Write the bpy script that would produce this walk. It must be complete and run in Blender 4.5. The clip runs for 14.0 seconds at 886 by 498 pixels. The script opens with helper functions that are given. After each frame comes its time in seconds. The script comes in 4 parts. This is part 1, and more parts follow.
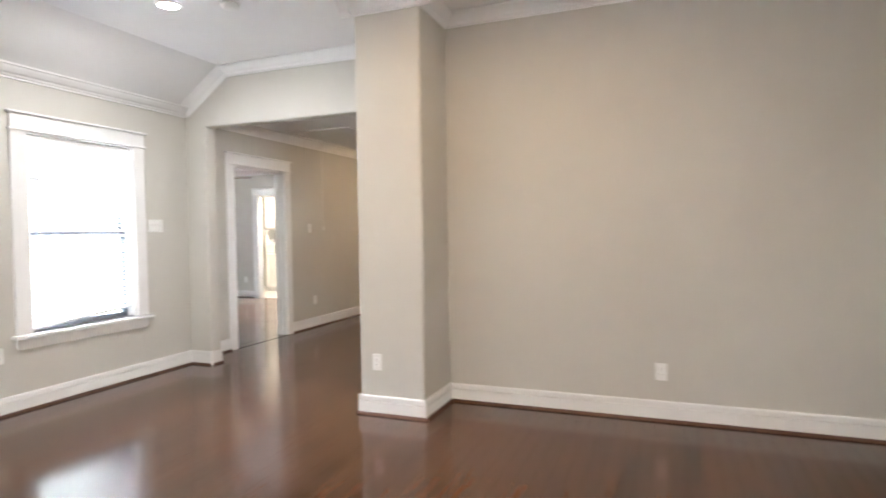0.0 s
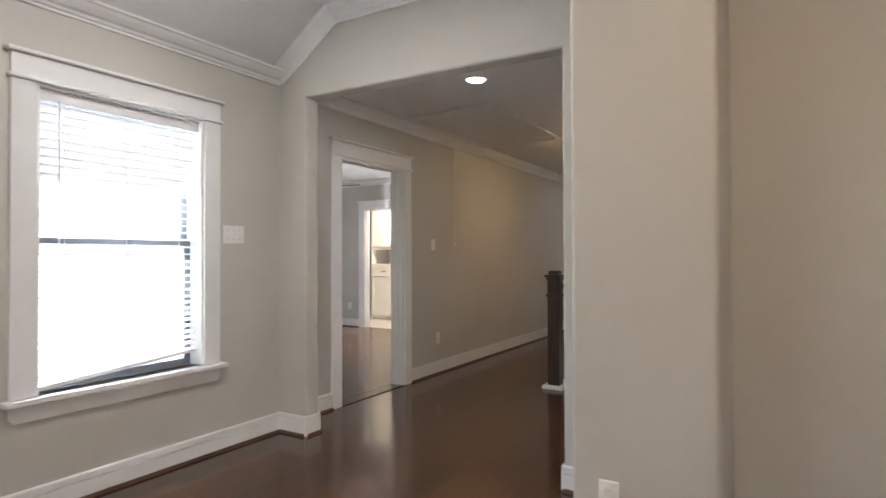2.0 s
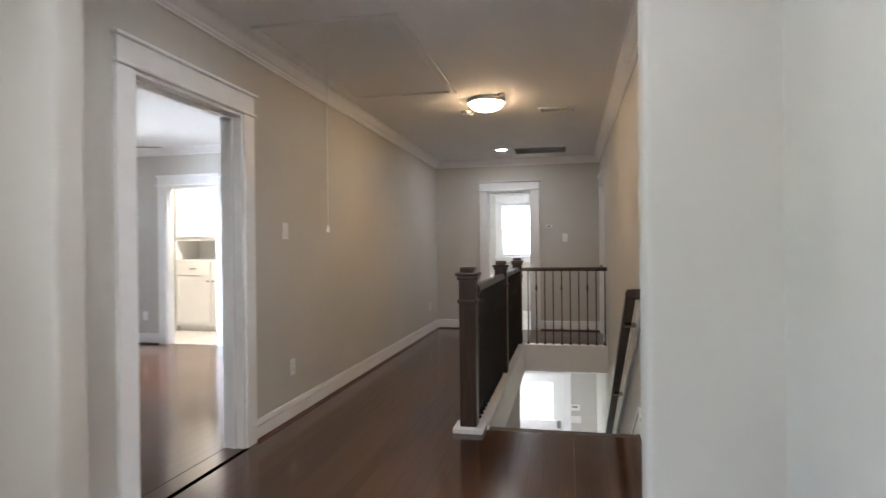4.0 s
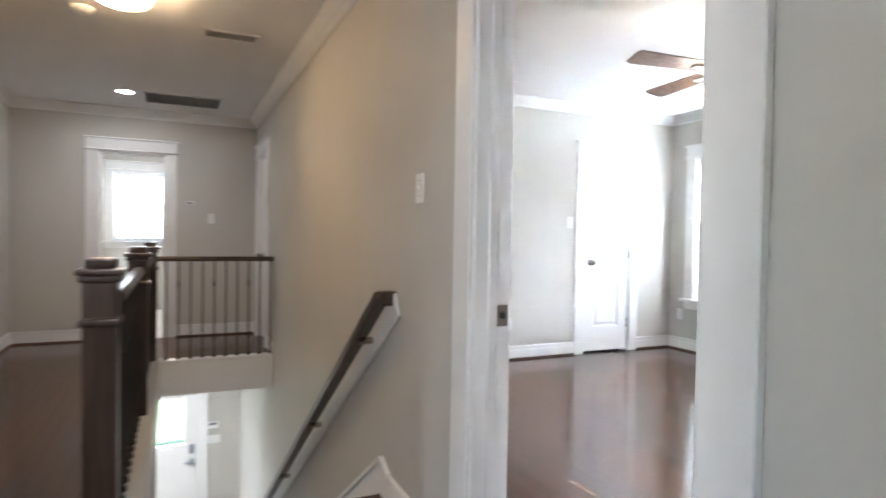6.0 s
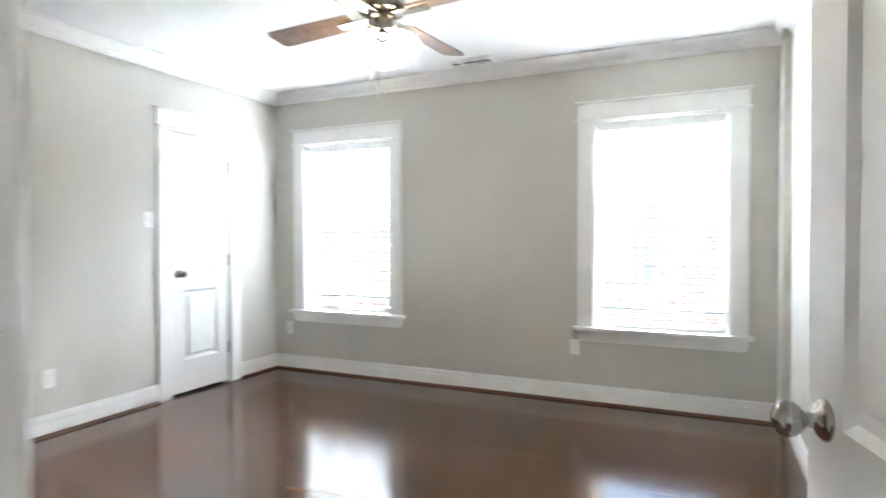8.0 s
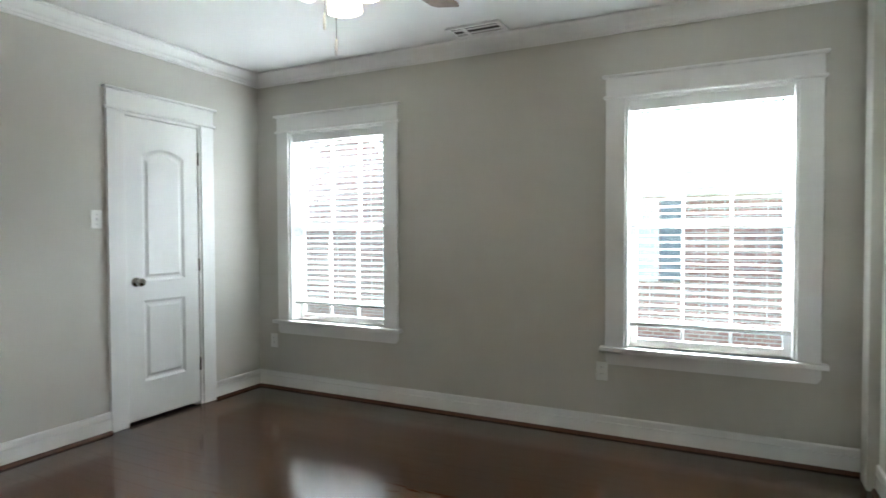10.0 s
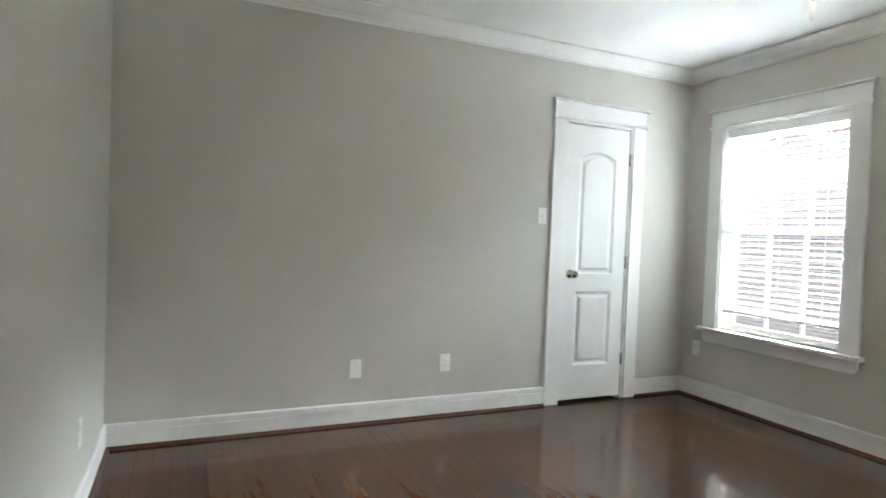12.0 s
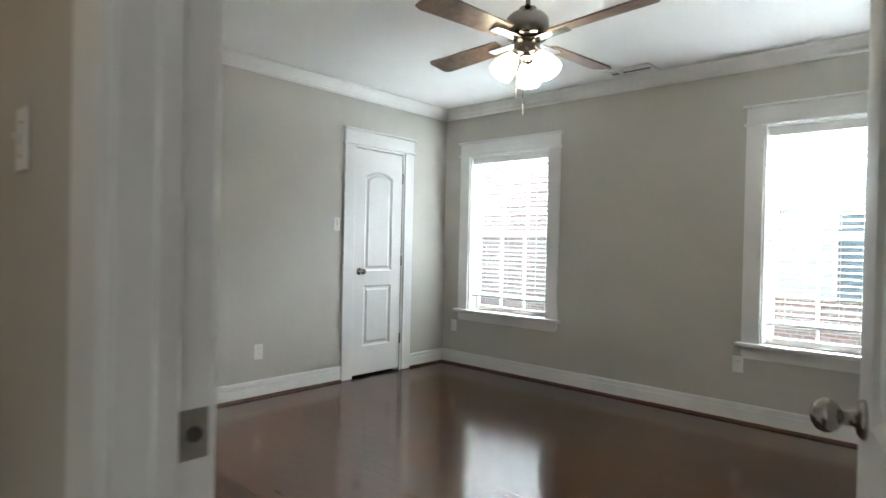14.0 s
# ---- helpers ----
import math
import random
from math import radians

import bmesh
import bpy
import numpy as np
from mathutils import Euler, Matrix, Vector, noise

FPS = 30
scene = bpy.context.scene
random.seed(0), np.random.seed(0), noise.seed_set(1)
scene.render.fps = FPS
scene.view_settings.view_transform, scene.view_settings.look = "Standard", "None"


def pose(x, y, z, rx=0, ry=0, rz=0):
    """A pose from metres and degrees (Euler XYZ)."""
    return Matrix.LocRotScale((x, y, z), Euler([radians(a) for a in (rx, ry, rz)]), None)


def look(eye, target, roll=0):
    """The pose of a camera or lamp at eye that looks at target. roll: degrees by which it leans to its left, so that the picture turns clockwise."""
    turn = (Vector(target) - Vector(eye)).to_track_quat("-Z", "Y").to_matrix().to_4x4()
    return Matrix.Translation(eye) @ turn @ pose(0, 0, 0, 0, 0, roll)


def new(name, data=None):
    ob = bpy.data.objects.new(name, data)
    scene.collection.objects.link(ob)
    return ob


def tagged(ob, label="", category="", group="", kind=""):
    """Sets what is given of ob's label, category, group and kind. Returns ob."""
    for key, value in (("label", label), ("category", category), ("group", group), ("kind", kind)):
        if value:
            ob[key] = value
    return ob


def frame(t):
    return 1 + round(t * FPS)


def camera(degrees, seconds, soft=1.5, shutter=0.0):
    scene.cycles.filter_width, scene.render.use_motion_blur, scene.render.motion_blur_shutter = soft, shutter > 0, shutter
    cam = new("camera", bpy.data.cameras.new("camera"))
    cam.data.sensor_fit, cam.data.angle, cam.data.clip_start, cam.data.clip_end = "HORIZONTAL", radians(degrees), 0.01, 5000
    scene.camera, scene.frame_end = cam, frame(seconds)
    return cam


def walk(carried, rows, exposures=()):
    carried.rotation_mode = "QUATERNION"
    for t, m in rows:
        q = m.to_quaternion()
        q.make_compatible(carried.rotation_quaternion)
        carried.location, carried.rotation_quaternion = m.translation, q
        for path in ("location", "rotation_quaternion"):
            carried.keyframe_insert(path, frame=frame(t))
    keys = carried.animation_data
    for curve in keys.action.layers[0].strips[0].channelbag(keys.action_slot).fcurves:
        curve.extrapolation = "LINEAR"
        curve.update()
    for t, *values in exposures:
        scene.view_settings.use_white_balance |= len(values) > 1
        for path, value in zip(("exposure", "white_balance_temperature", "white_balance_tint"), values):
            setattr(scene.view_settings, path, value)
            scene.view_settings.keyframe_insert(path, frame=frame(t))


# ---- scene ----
cam = camera(74.9, 14.0, shutter=0.5)
PATH = [
    (0, (4.552, -2.042, 1.29), (3.824, -0.18, 1.229), -0.9),
    (0.5, (4.288, -1.601, 1.24), (3.319, 0.148, 1.235), -1.0),
    (1, (3.934, -1.209, 1.239), (2.89, 0.497, 1.255), -0.9),
    (1.5, (3.555, -0.871, 1.255), (2.503, 0.83, 1.271), -0.3),
    (2, (3.185, -0.524, 1.236), (2.163, 1.195, 1.262), -0.2),
    (2.5, (2.807, -0.227, 1.226), (1.874, 1.542, 1.254), 0.3),
    (2.7, (2.674, -0.12, 1.235), (1.809, 1.683, 1.262), 0.6),
    (4.8, (1.607, 1.43, 1.22), (1.565, 3.429, 1.193), -0.0),
    (5, (1.525, 1.547, 1.215), (1.612, 3.545, 1.184), 0.7),
    (5.5, (1.459, 1.867, 1.178), (1.945, 3.807, 1.144), 1.4),
    (6, (1.554, 2.254, 1.198), (2.392, 4.07, 1.155), 1.0),
    (6.5, (1.682, 2.628, 1.202), (2.822, 4.271, 1.16), 0.7),
    (7, (1.9, 2.95, 1.221), (3.292, 4.385, 1.179), 0.5),
    (7.5, (2.077, 3.188, 1.232), (3.699, 4.359, 1.19), 0.2),
    (8, (2.262, 3.375, 1.226), (4.082, 4.205, 1.189), -0.1),
    (8.2, (2.349, 3.403, 1.222), (4.213, 4.126, 1.186), -0.2),
    (10.3, (2.979, 3.565, 1.275), (4.716, 4.555, 1.211), -0.2),
    (10.5, (2.978, 3.569, 1.276), (4.617, 4.713, 1.214), 0.1),
    (11, (3.008, 3.565, 1.264), (4.34, 5.056, 1.205), 0.9),
    (11.5, (2.962, 3.574, 1.221), (4.006, 5.28, 1.175), 1.6),
    (12, (2.906, 3.623, 1.207), (3.723, 5.448, 1.156), 2.2),
    (12.5, (2.841, 3.544, 1.25), (3.604, 5.392, 1.192), 2.4),
    (13, (2.672, 3.359, 1.296), (3.78, 5.023, 1.227), 2.4),
    (13.5, (2.433, 3.221, 1.242), (3.849, 4.633, 1.203), 1.5),
    (14, (2.154, 3.09, 1.215), (3.638, 4.43, 1.197), 1.3),
]
EXPOSURES = [(0, 4.65, 6100, 12), (1, 4.25, 6150, 13), (2, 3.8, 6250, 13), (2.7, 3.6, 6100, 12), (5, 4.65, 5800, 12), (6.5, 4.35, 5800, 11), (8.2, 4.1, 6050, 8), (10.3, 2.95, 6150, 4), (12, 3.4, 6200, 4), (13.5, 3.4, 6200, 5), (14, 3.15, 6200, 5)]
walk(cam, [(t, look(e, g, r)) for t, e, g, r in PATH], EXPOSURES)

# ---- world, sun, exposure ----
world = bpy.data.worlds.new("sky")
scene.world = world
world.use_nodes = True
wn = world.node_tree
sky = wn.nodes.new("ShaderNodeTexSky")
sky.sky_type = 'NISHITA'
sky.sun_disc = False
sky.sun_elevation = radians(62)
sky.sun_rotation = radians(160)
wn.links.new(sky.outputs[0], wn.nodes["Background"].inputs[0])
wn.nodes["Background"].inputs[1].default_value = 0.11
sun_data = bpy.data.lights.new("sun", 'SUN')
sun_data.energy, sun_data.angle, sun_data.color = 2.4, radians(0.5), (1.0, 0.95, 0.88)
new("sun", sun_data).matrix_world = look((1.6, -4.4, 8.8), (0, 0, 0))

DOWN_LIGHT = -1.4


def lamp(name, kind, loc, power, colour=(1, 1, 1), size=0.1, target=None, size_y=None):
    d = bpy.data.lights.new(name, kind)
    d.energy, d.color = power, colour
    if kind == 'AREA':
        d.shape, d.size = ('RECTANGLE' if size_y else 'DISK'), size
        if size_y:
            d.size_y = size_y
    else:
        d.shadow_soft_size = size
    ob = new(name, d)
    ob.matrix_world = look(loc, target or (loc[0], loc[1] + 0.0001, loc[2] - 1))
    return ob


# area lamps added outside the windows and front door, standing in for the sky's light
for spot, aim, power, wide, tall in (((9.0, 6.31, 3.25), (5.0, 6.31, 0.9), 72, 1.6, 1.1), ((9.0, 3.69, 3.25), (5.0, 3.69, 0.9), 80, 1.6, 1.1),
                                     ((-2.6, 1.33, 3.3), (1.5, 1.33, 0.9), 26, 1.6, 1.2), ((-2.2, -2.83, 1.9), (3.0, -2.83, 1.0), 48, 1.6, 1.6),
                                     ((-7.2, 4.0, 1.8), (-4.2, 6.8, 0.8), 100, 1.6, 1.6), ((1.08, 13.0, 2.4), (1.08, 10.0, 1.0), 8, 1.0, 1.0),
                                     ((1.41, 12.2, DOWN_LIGHT), (1.41, 9.0, DOWN_LIGHT - 2), 6, 0.9, 0.9)):
    lamp("sky_stand_in", 'AREA', spot, power, (0.92, 0.96, 1.0), wide, aim, tall).data.spread = radians(80)

# ---- materials ----


def material(name):
    m = bpy.data.materials.new(name)
    m.use_nodes = True
    return m, m.node_tree.nodes, m.node_tree.links, m.node_tree.nodes["Principled BSDF"]


def coords(n, l, scale=(1, 1, 1), kind="Object"):
    tc, mp = n.new("ShaderNodeTexCoord"), n.new("ShaderNodeMapping")
    mp.inputs["Scale"].default_value = scale
    l.new(tc.outputs[kind], mp.inputs[0])
    return mp.outputs[0]


def world_coords(n, l, scale=(1, 1, 1)):
    g, mp = n.new("ShaderNodeNewGeometry"), n.new("ShaderNodeMapping")
    mp.inputs["Scale"].default_value = scale
    l.new(g.outputs["Position"], mp.inputs[0])
    return mp.outputs[0]


def noise_tex(n, l, co, scale, detail=4, rough=0.5):
    t = n.new("ShaderNodeTexNoise")
    t.inputs["Scale"].default_value, t.inputs["Detail"].default_value, t.inputs["Roughness"].default_value = scale, detail, rough
    l.new(co, t.inputs["Vector"])
    return t.outputs["Fac"]


def ramp(n, l, fac, stops):
    r = n.new("ShaderNodeValToRGB")
    while len(r.color_ramp.elements) < len(stops):
        r.color_ramp.elements.new(0.5)
    for e, (p, c) in zip(r.color_ramp.elements, stops):
        e.position, e.color = p, (*c, 1)
    l.new(fac, r.inputs[0])
    return r.outputs[0]


def bump(n, l, height, strength, distance, b):
    u = n.new("ShaderNodeBump")
    u.inputs["Strength"].default_value, u.inputs["Distance"].default_value = strength, distance
    l.new(height, u.inputs["Height"])
    l.new(u.outputs[0], b.inputs["Normal"])


def paint(name, colour, rough=0.6, vary=0.05, fine=260, strength=0.12, blotch=1.3):
    m, n, l, b = material(name)
    co = world_coords(n, l)
    big = noise_tex(n, l, co, blotch, 3)
    dark = tuple(c * (1 - vary) for c in colour)
    lite = tuple(min(1, c * (1 + vary)) for c in colour)
    l.new(ramp(n, l, big, [(0.3, dark), (0.7, lite)]), b.inputs["Base Color"])
    mid = noise_tex(n, l, co, 6, 3)
    rr = n.new("ShaderNodeMapRange")
    rr.inputs[3].default_value, rr.inputs[4].default_value = rough - 0.07, rough + 0.07
    l.new(mid, rr.inputs[0])
    l.new(rr.outputs[0], b.inputs["Roughness"])
    bump(n, l, noise_tex(n, l, co, fine, 2), strength, 0.002, b)
    return m


M_WALL = paint("greige_wall_paint", (0.55, 0.535, 0.49), 0.62, 0.03, 170, 0.16)
M_CEIL = paint("ceiling_paint", (0.80, 0.80, 0.79), 0.8, 0.02, 140, 0.2)
M_TRIM = paint("white_trim_enamel", (0.80, 0.80, 0.79), 0.42, 0.02, 60, 0.04, 4)
M_PLATE = paint("white_plastic", (0.82, 0.82, 0.80), 0.35, 0.01, 90, 0.02, 9)
M_SLAT = paint("blind_slat_vinyl", (0.82, 0.82, 0.82), 0.45, 0.02, 80, 0.03, 8)
M_TILE = paint("pale_floor_tile", (0.70, 0.68, 0.64), 0.25, 0.05, 30, 0.03, 3)


def simple(name, colour, rough, metal=0.0, vary=0.12, scale=25):
    m, n, l, b = material(name)
    b.inputs["Metallic"].default_value = metal
    co = coords(n, l)
    f = noise_tex(n, l, co, scale, 4)
    l.new(ramp(n, l, f, [(0.3, tuple(c * (1 - vary) for c in colour)), (0.7, tuple(min(1, c * (1 + vary)) for c in colour))]), b.inputs["Base Color"])
    rr = n.new("ShaderNodeMapRange")
    rr.inputs[3].default_value, rr.inputs[4].default_value = max(0.05, rough - 0.06), rough + 0.06
    l.new(noise_tex(n, l, co, scale * 3, 3), rr.inputs[0])
    l.new(rr.outputs[0], b.inputs["Roughness"])
    return m


M_IRON = simple("black_iron", (0.030, 0.027, 0.025), 0.45, 0.6)
M_NICKEL = simple("satin_nickel", (0.36, 0.34, 0.31), 0.20, 1.0, 0.05, 40)
M_DARKMETAL = simple("bronze_sash", (0.24, 0.26, 0.29), 0.45, 0.3)
M_SLOT = simple("socket_slot", (0.03, 0.03, 0.03), 0.6)
M_VENT_SHADE = simple("vent_shadow", (0.06, 0.06, 0.06), 0.7)
M_CORD = simple("white_cord", (0.75, 0.73, 0.70), 0.8)


def wood(name, dark, mid, light, rough, per_island=False, axis=(14, 0.9, 14), coat=0.0, random_amount=0.55, grain_bump=0.08):
    m, n, l, b = material(name)
    co = world_coords(n, l, axis)
    info = n.new("ShaderNodeNewGeometry") if per_island else n.new("ShaderNodeObjectInfo")
    rnd = info.outputs["Random Per Island"] if per_island else info.outputs["Random"]
    off = n.new("ShaderNodeVectorMath")
    off.operation = 'ADD'
    sc = n.new("ShaderNodeMath")
    sc.operation = 'MULTIPLY'
    sc.inputs[1].default_value = 37.0
    l.new(rnd, sc.inputs[0])
    l.new(co, off.inputs[0])
    l.new(sc.outputs[0], off.inputs[1])
    grain = noise_tex(n, l, off.outputs[0], 3.0, 7, 0.62)
    fine = noise_tex(n, l, off.outputs[0], 14.0, 3, 0.7)
    mix = n.new("ShaderNodeMath")
    mix.operation = 'MULTIPLY_ADD'
    mix.inputs[1].default_value, mix.inputs[2].default_value = random_amount * 0.55, -random_amount * 0.27
    l.new(rnd, mix.inputs[0])
    add = n.new("ShaderNodeMath")
    l.new(mix.outputs[0], add.inputs[0])
    l.new(grain, add.inputs[1])
    fin = n.new("ShaderNodeMath")
    fin.operation = 'MULTIPLY_ADD'
    fin.inputs[1].default_value = 0.25
    l.new(fine, fin.inputs[0])
    l.new(add.outputs[0], fin.inputs[2])
    l.new(ramp(n, l, fin.outputs[0], [(0.36, dark), (0.62, mid), (0.92, light)]), b.inputs["Base Color"])
    wear = noise_tex(n, l, world_coords(n, l), 2.3, 4)
    rr = n.new("ShaderNodeMapRange")
    rr.inputs[3].default_value, rr.inputs[4].default_value = rough - 0.06, rough + 0.08
    both = n.new("ShaderNodeMath")
    both.operation = 'MULTIPLY_ADD'
    both.inputs[1].default_value = 0.8
    l.new(fine, both.inputs[0])
    shift = n.new("ShaderNodeMath")
    shift.inputs[1].default_value = -0.4
    l.new(wear, shift.inputs[0])
    l.new(shift.outputs[0], both.inputs[2])
    l.new(both.outputs[0], rr.inputs[0])
    l.new(rr.outputs[0], b.inputs["Roughness"])
    b.inputs["Coat Weight"].default_value = coat
    b.inputs["Coat Roughness"].default_value = 0.12
    bump(n, l, fin.outputs[0], grain_bump, 0.001, b)
    return m


OAK = ((0.028, 0.0115, 0.006), (0.070, 0.030, 0.0145), (0.106, 0.049, 0.025))
M_PLANK = wood("stained_oak_plank", *OAK, 0.14, coat=0.08, random_amount=0.72, grain_bump=0.08)
M_PLANKS = wood("stained_oak_strip_floor", *OAK, 0.14, per_island=True, coat=0.08, random_amount=0.72, grain_bump=0.08)
M_RAILWOOD = wood("dark_stained_post", (0.022, 0.014, 0.010), (0.050, 0.032, 0.023), (0.09, 0.06, 0.045), 0.32, axis=(14, 14, 1), random_amount=0.1)
M_SHOE = wood("stained_shoe_moulding", *OAK, 0.4, random_amount=0.2)
M_BLADE = wood("walnut_fan_blade", (0.10, 0.065, 0.045), (0.18, 0.12, 0.085), (0.27, 0.19, 0.14), 0.4, axis=(6, 6, 6), random_amount=0.1)
M_SUB = simple("dark_subfloor", (0.02, 0.012, 0.008), 0.8)


def emitter(name, colour, strength):
    m, n, l, b = material(name)
    b.inputs["Base Color"].default_value = (0.8, 0.8, 0.8, 1)
    b.inputs["Emission Color"].default_value = (*colour, 1)
    b.inputs["Emission Strength"].default_value = strength
    return m


M_BULB_COOL = emitter("recessed_lamp_lens", (1, 0.97, 0.93), 8)
M_DOME = emitter("frosted_dome_glass", (1.0, 0.64, 0.32), 3.8)
M_SHADE = emitter("frosted_fan_shade", (1.0, 0.84, 0.60), 2.6)


def glass():
    m, n, l, b = material("window_glass")
    n.remove(b)
    tr, gl, mx, fr = n.new("ShaderNodeBsdfTransparent"), n.new("ShaderNodeBsdfGlossy"), n.new("ShaderNodeMixShader"), n.new("ShaderNodeFresnel")
    tr.inputs[0].default_value = (0.93, 0.96, 0.95, 1)
    gl.inputs["Roughness"].default_value = 0.02
    l.new(fr.outputs[0], mx.inputs[0])
    l.new(tr.outputs[0], mx.inputs[1])
    l.new(gl.outputs[0], mx.inputs[2])
    l.new(mx.outputs[0], n["Material Output"].inputs[0])
    return m


M_GLASS = glass()


def brick_material():
    m, n, l, b = material("red_brick_wall")
    co = world_coords(n, l)
    sw = n.new("ShaderNodeSeparateXYZ")
    cb = n.new("ShaderNodeCombineXYZ")
    l.new(co, sw.inputs[0])
    l.new(sw.outputs[1], cb.inputs[0])
    l.new(sw.outputs[2], cb.inputs[1])
    br = n.new("ShaderNodeTexBrick")
    br.inputs["Scale"].default_value = 1.0
    br.inputs["Brick Width"].default_value, br.inputs["Row Height"].default_value, br.inputs["Mortar Size"].default_value = 0.21, 0.075, 0.010
    br.inputs["Color1"].default_value, br.inputs["Color2"].default_value = (0.33, 0.155, 0.125, 1), (0.42, 0.23, 0.195, 1)
    br.inputs["Mortar"].default_value = (0.5, 0.46, 0.42, 1)
    l.new(cb.outputs[0], br.inputs["Vector"])
    l.new(br.outputs[0], b.inputs["Base Color"])
    b.inputs["Roughness"].default_value = 0.85
    return m


M_BRICK = brick_material()
M_SIDING = paint("white_siding", (0.78, 0.78, 0.76), 0.6, 0.04, 20, 0.1, 2)
M_ROOF = simple("grey_shingle", (0.30, 0.29, 0.28), 0.9, 0, 0.3, 8)
M_SHUTTER = simple("blue_grey_shutter", (0.23, 0.235, 0.245), 0.6)
M_PANE_FAR = simple("far_window_pane", (0.62, 0.64, 0.66), 0.2)
M_LEAF = simple("leaf_green", (0.07, 0.11, 0.035), 0.6, 0, 0.4, 3)
M_POST = simple("slate_grey_painted_timber", (0.10, 0.12, 0.15), 0.6)
M_BARK = simple("bark", (0.12, 0.09, 0.07), 0.9)
M_GRASS = simple("lawn", (0.10, 0.13, 0.05), 0.9, 0, 0.3, 2)
M_CONCRETE = simple("pale_concrete", (0.36, 0.35, 0.33), 0.85, 0, 0.12, 2)

# ---- builders ----


def box(bm, x0, x1, y0, y1, z0, z1, bevel=0.0, seg=1):
    vs = [bm.verts.new((x, y, z)) for x in (x0, x1) for y in (y0, y1) for z in (z0, z1)]
    fs = [bm.faces.new([vs[i] for i in q]) for q in
          ((0, 1, 3, 2), (4, 6, 7, 5), (0, 4, 5, 1), (2, 3, 7, 6), (0, 2, 6, 4), (1, 5, 7, 3))]
    if bevel:
        es = {e for f in fs for e in f.edges}
        bmesh.ops.bevel(bm, geom=list(es), offset=bevel, segments=seg, affect='EDGES', profile=0.5)
    return bm


def B(*a, bevel=0.0, seg=1):
    return box(bmesh.new(), *a, bevel=bevel, seg=seg)


def prism(bm, pts, lo, hi, axis="y"):
    """A flat outline (u, v) drawn out along an axis. y: u is x, v is z. x: u is y, v is z. z: u is x, v is y."""
    def at(u, v, w):
        return {"y": (u, w, v), "x": (w, u, v), "z": (u, v, w)}[axis]
    a = [bm.verts.new(at(u, v, lo)) for u, v in pts]
    b = [bm.verts.new(at(u, v, hi)) for u, v in pts]
    fs = [bm.faces.new(a), bm.faces.new(b[::-1])]
    k = len(pts)
    for i in range(k):
        fs.append(bm.faces.new((a[i], b[i], b[(i + 1) % k], a[(i + 1) % k])))
    bmesh.ops.recalc_face_normals(bm, faces=fs)
    return bm


def lathe(bm, pts, seg=20, m=None):
    """Turns an outline (radius, z) round the z axis."""
    rings = []
    for r, z in pts:
        rings.append([bm.verts.new((r * math.cos(2 * math.pi * i / seg), r * math.sin(2 * math.pi * i / seg), z)) for i in range(seg)])
    new_faces = []
    for a, b in zip(rings, rings[1:]):
        for i in range(seg):
            new_faces.append(bm.faces.new((a[i], a[(i + 1) % seg], b[(i + 1) % seg], b[i])))
    for ring in (rings[0], rings[-1]):
        new_faces.append(bm.faces.new(ring))
    for f in new_faces:
        f.smooth = True
    bmesh.ops.recalc_face_normals(bm, faces=new_faces)
    if m is not None:
        bmesh.ops.transform(bm, matrix=m, verts=[v for ring in rings for v in ring])
    return bm


def mesh_of(bm, name, mat):
    me = bpy.data.meshes.new(name)
    bm.normal_update()
    bm.to_mesh(me)
    bm.free()
    me.materials.append(mat)
    return me


def part(name, bm, mat, parent, label=""):
    ob = new(name, mesh_of(bm, name, mat))
    ob.parent = parent
    return tagged(ob, label)


def thing(name, m, label, category, group="", kind=""):
    ob = new(name)
    ob.empty_display_size = 0.1
    ob.matrix_world = m
    return tagged(ob, label, category, group, kind)


def solid(name, bm, mat, label, category, kind="structure"):
    return tagged(new(name, mesh_of(bm, name, mat)), label, category, "", kind)


TURN = {"+y": 0, "+x": -90, "-x": 90, "-y": 180}


def on_wall(x, y, z, facing):
    """Local x runs along the wall, local y out of it into the room."""
    return pose(x, y, z, 0, 0, TURN[facing])


# ---- walls ----


def wall_boxes(axis, at0, at1, lo, hi, z0, z1, holes):
    """A wall along an axis, from lo to hi, with holes (from, to, bottom, top) through it."""
    bm = bmesh.new()

    def put(a, b, c, d):
        if b - a < 1e-4 or d - c < 1e-4:
            return
        if axis == "y":
            box(bm, at0, at1, a, b, c, d)
        else:
            box(bm, a, b, at0, at1, c, d)
    here = lo
    for a, b, c, d in sorted(holes):
        put(here, a, z0, z1)
        put(a, b, z0, c)
        put(a, b, d, z1)
        here = b
    put(here, hi, z0, z1)
    return bm


HALL_Z, BED_Z, FRONT_Z = 2.54, 2.575, 2.90
DOWN = -3.02
DOOR_H = 2.07
PAINTED = "greige painted plaster wall with white trim"

W1 = (0.87, 1.80, 0.57, 2.085)
# the second hole is for the added, unseen window
solid("wall_west", wall_boxes("y", -0.10, 0.07, -5.0, 2.43, -0.02, 2.95, [W1, (-3.3, -2.37, 0.57, 2.085)]), M_WALL, PAINTED, "wall")
solid("wall_south", wall_boxes("x", -5.15, -5.0, -0.1, 6.4, -0.02, 3.0, []), M_WALL, PAINTED, "wall")
solid("wall_east", wall_boxes("y", 6.4, 6.55, -5.15, 2.95, -0.02, 3.0, []), M_WALL, PAINTED, "wall")

